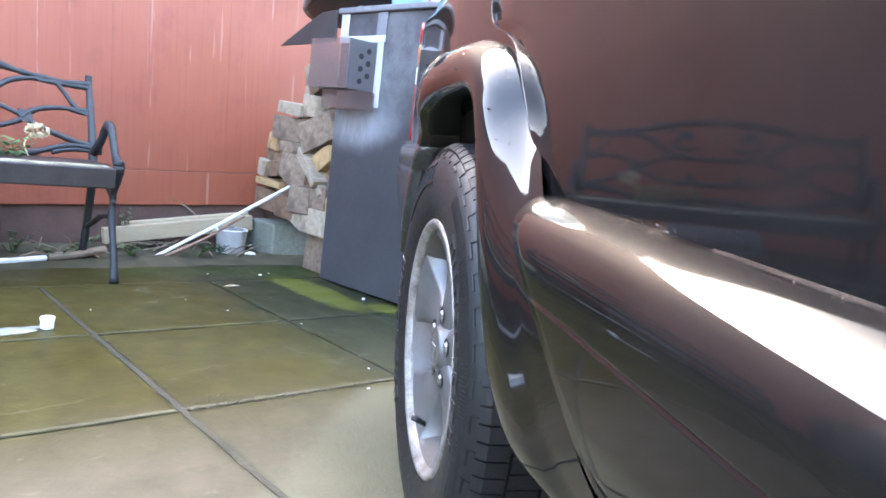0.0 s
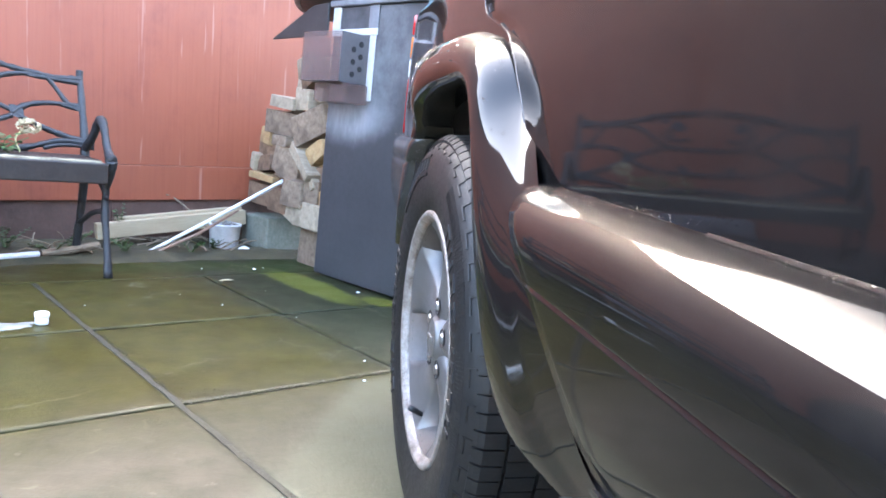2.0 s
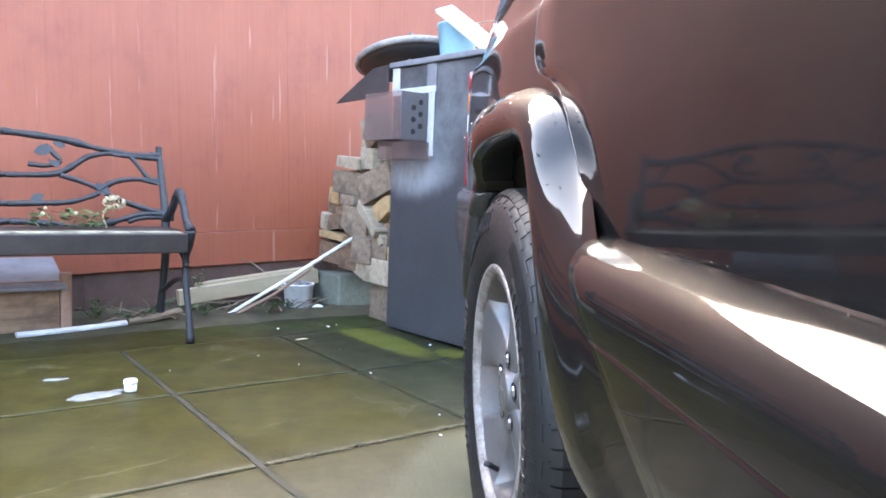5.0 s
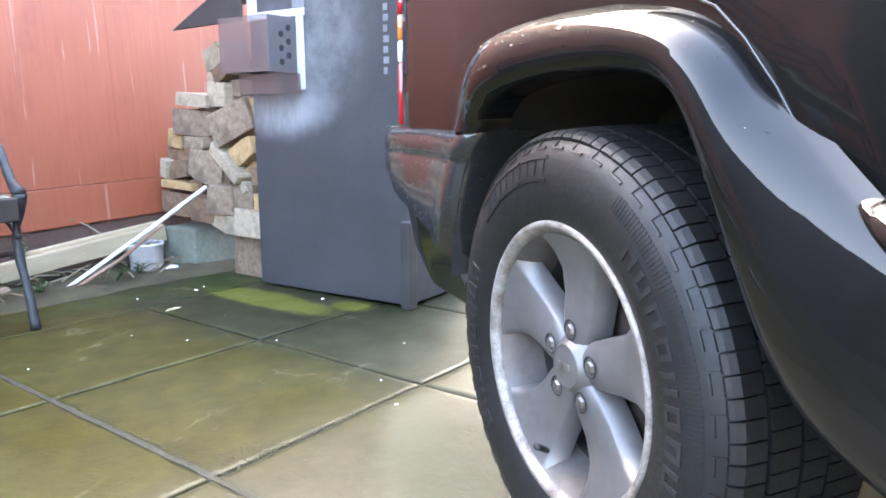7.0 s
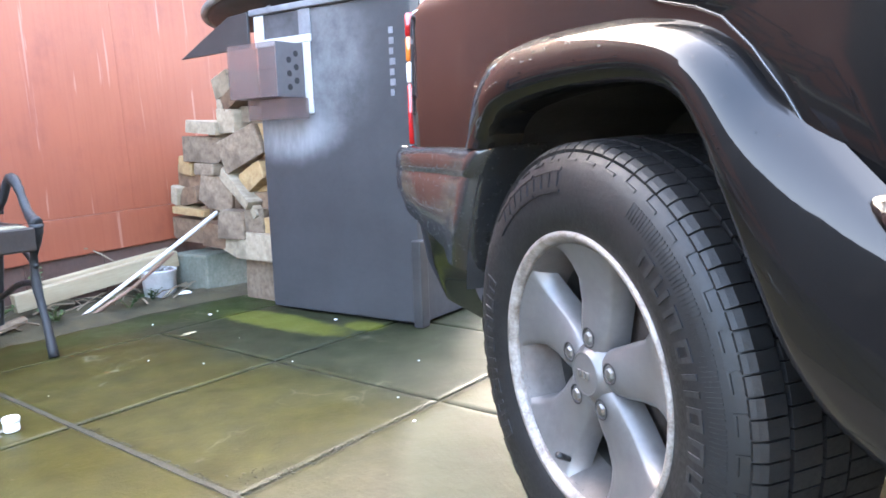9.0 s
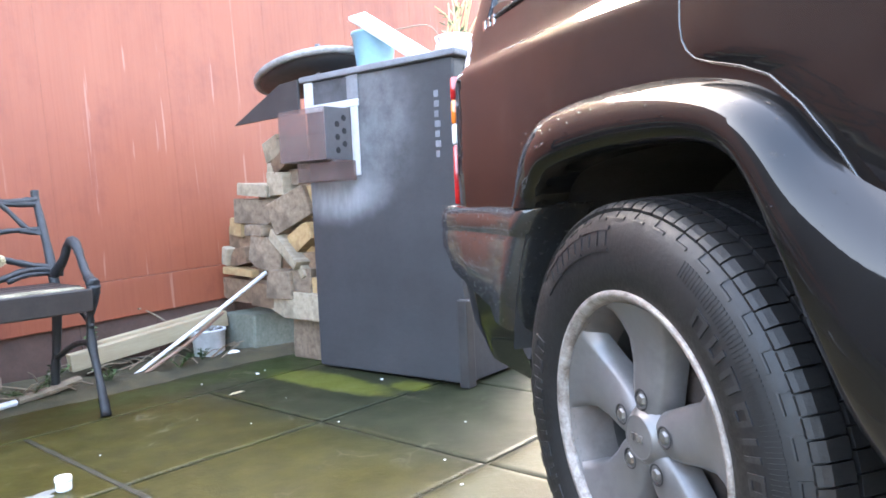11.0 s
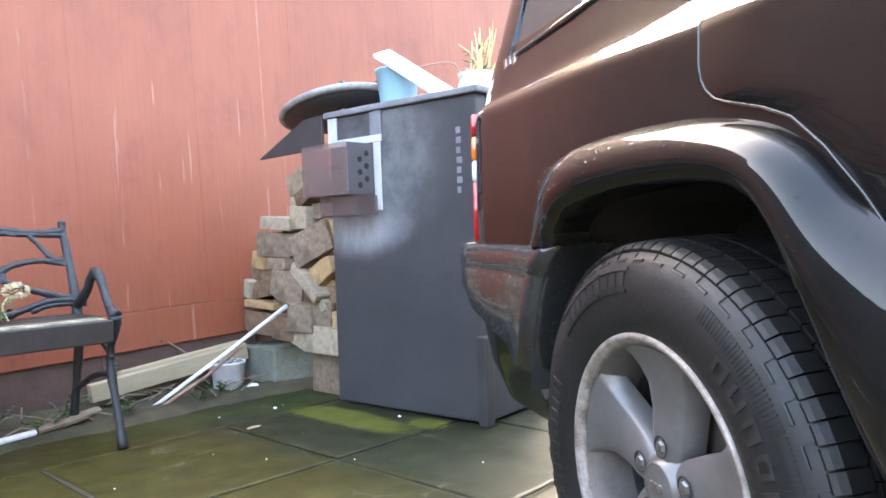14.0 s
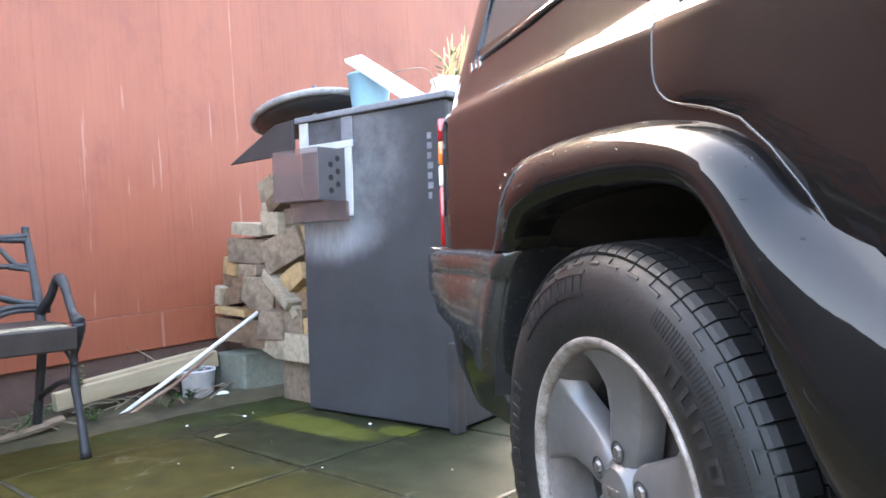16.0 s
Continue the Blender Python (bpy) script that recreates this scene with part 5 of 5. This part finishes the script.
    ivy = empty("trailing_plant", base2 @ Matrix.Translation((-0.42, 0.22, 0)), "small green trailing plant lying on the bench seat", "plant")
    bm = bmesh.new()
    for k in range(90):
        c = Vector((rg.uniform(-0.15, 0.13), rg.uniform(-0.06, 0.08), rg.uniform(0.004, 0.075)))
        a, sz = rg.uniform(0, 6.28), rg.uniform(0.012, 0.026)
        d = Vector((math.cos(a), math.sin(a), rg.uniform(-0.4, 0.5))).normalized() * sz
        w = d.cross(Vector((rg.uniform(-.4, .4), rg.uniform(-.4, .4), 1))).normalized() * sz * 0.55
        bm.faces.new([bm.verts.new(v) for v in (c - d, c - d * 0.2 + w, c + d * 0.5 + w * 0.6, c + d, c + d * 0.5 - w * 0.6, c - d * 0.2 - w)])
    part("leaves", bm, M_LEAF, ivy)
    bm = bmesh.new()
    for k in range(12):
        p = Vector((rg.uniform(-0.14, 0.12), rg.uniform(-0.05, 0.06), 0.0))
        tube(bm, spline([p, p + Vector((rg.uniform(-.05, .05), rg.uniform(-.03, .03), 0.04)), p + Vector((rg.uniform(-.09, .09), rg.uniform(-.05, .05), 0.06))], 3), 0.002, 5)
    tagged(part("stems", bm, M_LEAF, ivy), kind="stuff")
    bm = bmesh.new()
    for k in range(5):
        c = Vector((rg.uniform(-0.12, 0.1), rg.uniform(-0.05, 0.02), rg.uniform(0.05, 0.085)))
        bmesh.ops.create_icosphere(bm, subdivisions=1, radius=rg.uniform(0.006, 0.010), matrix=Matrix.Translation(c))
    part("buds", bm, M_BLOOM, ivy, "small pale buds")
    bloom = empty("dried_flower", base2 @ Matrix.Translation((-0.245, 0.27, 0)), "dried straw-coloured flower head leaning on the bench back", "flower")
    bm = bmesh.new()
    for k in range(120):
        a, b = rg.uniform(0, 6.28), rg.uniform(-1, 1)
        c = Vector((0.042 * math.cos(a) * math.sqrt(1 - b * b), 0.028 * math.sin(a) * math.sqrt(1 - b * b), 0.105 + 0.028 * b))
        d = Vector((rg.uniform(-1, 1), rg.uniform(-1, 1), rg.uniform(-1, 1))).normalized() * 0.011
        w = d.orthogonal().normalized() * 0.007
        bm.faces.new([bm.verts.new(v) for v in (c - d, c + w, c + d, c - w)])
    part("petals", bm, M_BLOOM, bloom)
    bm = bmesh.new()
    tube(bm, spline([(-0.03, -0.01, 0.0), (-0.045, 0, 0.05), (-0.02, 0, 0.095)], 4), 0.003, 6)
    part("stem", bm, M_STEM, bloom)


build_bench()


# ---------- clutter on the bed and the slabs ----------
def build_clutter():
    def on_yard(ob, s, m, z=0.0, turn=0.0, extra=None):
        ob.matrix_world = yard(s, m, z, turn) @ (extra if extra is not None else Matrix.Identity(4))
        return ob
    # timber plank lying along the fence, and a shorter one on it
    bm = bmesh.new()
    box(bm, (-0.53, -0.165, 0.025), (0.26, -0.120, 0.105), 0.004)
    p = part("plank", bm, M_PLANK)
    p.matrix_world = YARD @ Matrix.Translation((-0.5, 0, 0.02)) @ Matrix.Rotation(radians(-6.2), 4, 'Y') @ Matrix.Translation((0.5, 0, 0))
    thing(p, "pale sawn timber plank lying along the bed", "plank")
    bm = bmesh.new()
    box(bm, (-0.42, -0.116, 0.045), (0.26, -0.075, 0.118), 0.004)
    p = part("plank", bm, M_PLANK)
    p.matrix_world = YARD @ Matrix.Translation((-0.5, 0, 0.02)) @ Matrix.Rotation(radians(-6.2), 4, 'Y') @ Matrix.Translation((0.5, 0, 0))
    thing(p, "pale sawn timber plank behind another one", "plank")
    # white pole resting on the stack, and a thin brown stick beside it
    bm = bmesh.new()
    tube(bm, [(-0.37, -0.36, 0.008), (-0.02, -0.405, 0.21), (0.30, -0.45, 0.405)], [0.0085, 0.0095, 0.0115], 10)
    pole = part("white_pole", bm, M_WHITE, None, smooth=True)
    pole.matrix_world = YARD
    thing(pole, "white-painted pole leaning on the stacked wood", "pole")
    bm = bmesh.new()
    tube(bm, [(-0.36, -0.395, 0.006), (-0.12, -0.385, 0.11), (0.08, -0.40, 0.235)], [0.008, 0.008, 0.006], 8)
    st = part("brown_stick", bm, M_BROWNSTICK, None, smooth=True)
    st.matrix_world = YARD
    thing(st, "thin brown stick lying under the pole", "stick")
    # white pot of pebbles, and the white lump at its foot
    pot = empty("white_pot", yard(0.10, -0.22, 0.005), "dirty white plastic pot filled with pebbles", "pot")
    bm = bmesh.new()
    lathe(bm, [(0.0, 0.0), (0.068, 0.0), (0.074, 0.004), (0.082, 0.122), (0.086, 0.124), (0.086, 0.134), (0.079, 0.134), (0.074, 0.106), (0.0, 0.106)], 32)
    part("pot", bm, M_WPOT, pot, smooth=True)
    bm = bmesh.new()
    rg = random.Random(5)
    for k in range(46):
        a, r = rg.uniform(0, 6.28), 0.066 * math.sqrt(rg.random())
        bmesh.ops.create_icosphere(bm, subdivisions=1, radius=1, matrix=Matrix.Translation((r * math.cos(a), r * math.sin(a), 0.116 + rg.uniform(0, 0.022))) @ Matrix.Diagonal((rg.uniform(.008, .014), rg.uniform(.008, .014), rg.uniform(.006, .01), 1)))
    part("pebbles", bm, M_PEBBLE, pot, "grey and white pebbles", smooth=True)
    bm = bmesh.new()
    bmesh.ops.create_icosphere(bm, subdivisions=3, radius=1, matrix=Matrix.Diagonal((0.036, 0.026, 0.022, 1)))
    for v in bm.verts:
        v.co *= 1 + 0.25 * noise.noise(v.co * 40)
    lump = part("white_stone", bm, M_WHITE, None, smooth=True)
    on_yard(lump, 0.155, -0.355, 0.016)
    thing(lump, "small white stone at the pot's foot", "stone")
    # jar and spilt white on a slab
    jar = empty("white_jar", Matrix.Translation((-0.957, 1.229, 0.002)), "small white plastic jar standing on a wet slab", "jar")
    bm = bmesh.new()
    lathe(bm, [(0.0, 0.0), (0.018, 0.0), (0.0195, 0.003), (0.0195, 0.024), (0.0, 0.024)], 24)
    part("jar_body", bm, M_WPOT, jar, smooth=True)
    bm = bmesh.new()
    lathe(bm, [(0.0205, 0.0245), (0.0215, 0.026), (0.0215, 0.036), (0.0195, 0.038), (0.0, 0.038)], 24)
    part("lid", bm, M_WHITE, jar, smooth=True)

    def patch(name, cx, cy, rx, ry, turn, mat, label, cat, seed, h=0.004, wob=0.45, kind=""):
        bm = bmesh.new()
        rows = []
        for f, z in ((1.0, 0.0), (0.94, h * 0.8), (0.6, h), (0.02, h)):
            row = []
            for k in range(49):
                a = 2 * math.pi * k / 48
                w = 1 + wob * noise.noise(Vector((math.cos(a) * 1.7, math.sin(a) * 1.7, seed))) + wob * 0.4 * noise.noise(Vector((math.cos(a) * 6, math.sin(a) * 6, seed)))
                row.append(Vector((rx * w * f * math.cos(a), ry * w * f * math.sin(a), z)))
            rows.append(row)
        loft(bm, rows)
        ob = part(name, bm, mat, None, smooth=True)
        ob.matrix_world = Matrix.Translation((cx, cy, 0.0005)) @ Matrix.Rotation(radians(turn), 4, 'Z')
        thing(ob, label, cat, kind=kind)
        return ob
    patch("paint_spill", -1.045, 1.18, 0.085, 0.035, 40, M_SPILL, "dried white spill on a slab", "spill", 2.0, 0.003)
    patch("paint_spill", -1.24, 1.36, 0.04, 0.015, 20, M_SPILL, "small dried white spill on a slab", "spill", 5.0, 0.003)
    # little white bits on the slabs, a leaf
    bits = [(-0.367, 2.368, 0.013), (0.097, 1.995, 0.011), (-0.176, 1.496, 0.006), (0.026, 1.0, 0.006), (0.007, 0.813, 0.007), (-0.60, 2.30, 0.008), (-0.33, 2.43, 0.006), (0.2, 1.3, 0.006), (-0.3, 1.9, 0.004), (-0.62, 1.75, 0.004), (-0.45, 1.62, 0.005), (-0.9, 1.5, 0.004)]
    for x, y, r in bits:
        r *= 0.58
        bm = bmesh.new()
        bmesh.ops.create_icosphere(bm, subdivisions=2, radius=1, matrix=Matrix.Diagonal((r * 1.3, r, r * 0.55, 1)))
        for v in bm.verts:
            v.co *= 1 + 0.3 * noise.noise(v.co * 90 + Vector((x, y, 0)) * 9)
        b = part("pebble", bm, M_WHITE, None, smooth=True)
        b.matrix_world = Matrix.Translation((x, y, r * 0.4)) @ Matrix.Rotation(rng.uniform(0, 6), 4, 'Z')
        thing(b, "tiny white pebble on a wet slab", "pebble", "white pebbles on the slabs")
    bm = bmesh.new()
    vs = [bm.verts.new(p) for p in ((-0.035, 0, 0.002), (-0.012, 0.013, 0.005), (0.015, 0.011, 0.006), (0.036, 0.002, 0.003), (0.012, -0.012, 0.005), (-0.014, -0.011, 0.004))]
    bm.faces.new(vs)
    r = bmesh.ops.extrude_face_region(bm, geom=bm.faces[:])
    bmesh.ops.translate(bm, vec=(0, 0, 0.001), verts=[v for v in r["geom"] if isinstance(v, bmesh.types.BMVert)])
    lf = part("fallen_leaf", bm, M_BLOOM)
    lf.matrix_world = Matrix.Translation((-0.471, 2.056, 0.001)) @ Matrix.Rotation(0.5, 4, 'Z')
    thing(lf, "pale fallen leaf lying on a slab", "leaf")
    # white board at the edge of the bed, crate under the bench
    bm = bmesh.new()
    tube(bm, spline([(-1.30, -0.50, 0.02), (-1.05, -0.47, 0.022), (-0.86, -0.45, 0.03)], 5), [0.013] * 11, 8, flat=1.6)
    w = part("white_batten", bm, M_WPOT)
    w.matrix_world = YARD
    thing(w, "dirty white batten at the edge of the bed", "batten")
    bm = bmesh.new()
    tube(bm, spline([(-0.85, -0.43, 0.03), (-0.72, -0.41, 0.04), (-0.60, -0.38, 0.055)], 5), [0.018] * 11, 8, flat=1.6)
    w = part("grey_branch", bm, M_TWIG)
    w.matrix_world = YARD
    thing(w, "grey broken branch on the bed", "branch")
    crate = empty("wooden_crate", yard(-1.27, -0.30, 0.0), "old wooden crate under the bench, with a slate-grey lid", "crate")
    bm = bmesh.new()
    box(bm, (-0.26, -0.16, 0.0), (0.14, 0.14, 0.235), 0.006)
    part("crate_body", bm, M_LOGDARK, crate)
    bm = bmesh.new()
    box(bm, (0.141, -0.17, 0.0), (0.185, -0.12, 0.27), 0.008)
    part("crate_post", bm, M_BROWNSTICK, crate, "stained upright post")
    bm = bmesh.new()
    box(bm, (-0.30, -0.22, -0.008), (0.16, 0.16, 0.008), 0.004, m=Matrix.Translation((0, 0, 0.262)) @ Matrix.Rotation(radians(14), 4, 'X'))
    part("lid", bm, M_CABGREY, crate, "sloping slate-grey lid")
    # twigs and weeds of the bed
    rg = random.Random(21)
    bm = bmesh.new()
    for k in range(70):
        s, m = rg.uniform(-2.2, 0.3), rg.uniform(-0.48, -0.08)
        a, l = rg.uniform(0, 6.28), rg.uniform(0.05, 0.2)
        p = Vector((s, m, 0.035))
        q = p + Vector((l * math.cos(a), l * math.sin(a) * 0.5, rg.uniform(0.0, 0.06)))
        tube(bm, [p, p.lerp(q, 0.5) + Vector((0, 0, rg.uniform(0, 0.02))), q], [0.004, 0.003, 0.002], 5)
    tw = part("twigs", bm, M_TWIG)
    tw.matrix_world = YARD
    thing(tw, "dry twigs scattered over the planting bed", "twigs", kind="stuff")
    bm = bmesh.new()
    tube(bm, spline([(0.02, -0.20, 0.10), (-0.04, -0.06, 0.19), (-0.11, 0.0, 0.25), (-0.15, -0.02, 0.262)], 4), 0.004, 6)
    t1 = part("twig", bm, M_TWIG)
    t1.matrix_world = YARD
    thing(t1, "thin bare twig leaning on the fence", "twig")

    def weed(s, m, h, n, spread, name="weed"):
        root = empty(name, yard(s, m, 0.02), "small green weed growing in the bed", "weed", "weeds in the bed")
        bs, bl = bmesh.new(), bmesh.new()
        for k in range(n):
            a = rg.uniform(0, 6.28)
            q = Vector((math.cos(a) * spread * rg.uniform(0.2, 1), math.sin(a) * spread * 0.6, h * rg.uniform(0.5, 1)))
            sp = spline([Vector((0, 0, -0.01)), q * 0.5 + Vector((0, 0, h * 0.1)), q], 3)
            tube(bs, sp, [0.0025, 0.0022, 0.002, 0.0018, 0.0015, 0.0012, 0.001], 4)
            for p in sp[2:]:
                for _ in range(3):
                    b = rg.uniform(0, 6.28)
                    sz = rg.uniform(0.012, 0.026)
                    d = Vector((math.cos(b), math.sin(b), rg.uniform(-0.2, 0.6))).normalized() * sz
                    w = d.cross(Vector((0.2, 0.1, 1))).normalized() * sz * 0.4
                    bl.faces.new([bl.verts.new(v) for v in (p, p + d * 0.45 + w, p + d, p + d * 0.45 - w)])
        tagged(part("stems", bs, M_LEAF, root), kind="stuff")
        part("leaves", bl, M_LEAF, root)
    weed(-0.42, -0.12, 0.20, 7, 0.07)
    weed(-0.48, -0.40, 0.07, 6, 0.09)
    weed(-0.15, -0.38, 0.06, 6, 0.10)
    weed(-0.70, -0.30, 0.09, 7, 0.10)
    weed(-0.95, -0.25, 0.10, 7, 0.12)
    weed(-0.80, -0.42, 0.07, 6, 0.10)
    weed(-0.02, -0.35, 0.06, 5, 0.06)


build_clutter()


# ---------- paving slabs ----------
def build_slabs():
    S0, M0, W, D, J = -0.98, -0.872, 0.675, 0.70, 0.011
    root = empty("paving", YARD, "large wet concrete paving slabs with mossy joints", "paving", kind="structure")
    meshes = []
    for v in range(4):
        bm = bmesh.new()
        rg = random.Random(v)
        FR = (0.0, 0.007, 0.03, 0.15, 0.28, 0.42, 0.56, 0.70, 0.84, 0.97, 0.993, 1.0)
        n = 11
        rows = []
        for i in range(n + 1):
            row = []
            for j in range(n + 1):
                fi, fj = FR[i], FR[j]
                x, y = (W - J) * fi, -(D - J) * fj
                e = min(i, n - i, j, n - j)
                edge = e == 0
                cx = noise.noise(Vector((x * 9, y * 9, v * 5.0)))
                if i in (0, n):
                    x += 0.004 * cx
                if j in (0, n):
                    y += 0.004 * cx
                row.append(Vector((x, y, 0.0008 * cx - (0.004 if edge else 0.0))))
            rows.append(row)
        loft(bm, rows)
        top = bm.verts[:]
        rim = [e for e in bm.edges if e.is_boundary]
        ex = bmesh.ops.extrude_edge_only(bm, edges=rim)
        for q in ex["geom"]:
            if isinstance(q, bmesh.types.BMVert):
                q.co.z = -0.035
        me = bpy.data.meshes.new("slab")
        bmesh.ops.recalc_face_normals(bm, faces=bm.faces[:])
        bm.to_mesh(me)
        bm.free()
        for p in me.polygons:
            p.use_smooth = abs(p.normal.z) > 0.7
        me.materials.append(M_PAVE)
        meshes.append(me)
    rg = random.Random(2)
    for i in range(-8, 8):
        for j in range(0, 13):
            ob = new("slab", meshes[rg.randrange(4)])
            ob.parent = root
            ob.matrix_basis = Matrix.Translation((S0 + W * i + J / 2, M0 - D * j - J / 2, rg.uniform(-0.0015, 0.0015)))
    # one wider worn joint, packed with dirt
    bm = bmesh.new()
    for a in (-1, 1):
        rows = []
        for k in range(90):
            m = M0 - 0.02 - 0.045 * k
            c = 0.004 * noise.noise(Vector((0, m * 7, 1)))
            w = 0.0075 + 0.005 * noise.noise(Vector((a, m * 14, 4)))
            rows.append([Vector((S0 + c, m, 0.0012)), Vector((S0 + c + a * w, m, 0.0012)), Vector((S0 + c + a * (w + 0.003), m, -0.006))])
        loft(bm, rows)
    jd = part("joint_dirt", bm, M_GROUT)
    jd.matrix_world = YARD
    thing(jd, "dark dirt packed into a wide slab joint", "dirt", kind="stuff")
    # crumbled mortar along some joints
    bm = bmesh.new()
    rg = random.Random(9)

    def crumbs(a, b, n, wid, r):
        for _ in range(n):
            t = rg.random()
            p = Vector(a).lerp(Vector(b), t) + Vector((rg.gauss(0, wid), rg.gauss(0, wid), 0))
            q = rg.uniform(0.4, 1) * r
            bmesh.ops.create_icosphere(bm, subdivisions=1, radius=1, matrix=Matrix.Translation((p.x, p.y, 0.0)) @ Matrix.Diagonal((q * rg.uniform(0.8, 2.4), q * rg.uniform(0.8, 2.4), q * 0.18, 1)))
    crumbs((S0, M0 - 0.70, 0), (S0 + 0.35, M0 - 0.70, 0), 60, 0.006, 0.0022)
    crumbs((S0, M0 - 1.40, 0), (S0 + 0.62, M0 - 1.40, 0), 240, 0.007, 0.0026)
    crumbs((S0 + 0.05, M0 - 1.35, 0), (S0 + 0.16, M0 - 1.36, 0), 60, 0.020, 0.0022)
    crumbs((S0 + 0.014, M0 - 0.70, 0), (S0 + 0.014, M0 - 1.40, 0), 140, 0.005, 0.0024)
    cr = part("mortar_crumbs", bm, M_CRUST, None, smooth=True)
    cr.matrix_world = YARD
    thing(cr, "pale crumbled mortar along the slab joints", "mortar", kind="stuff")


build_slabs()
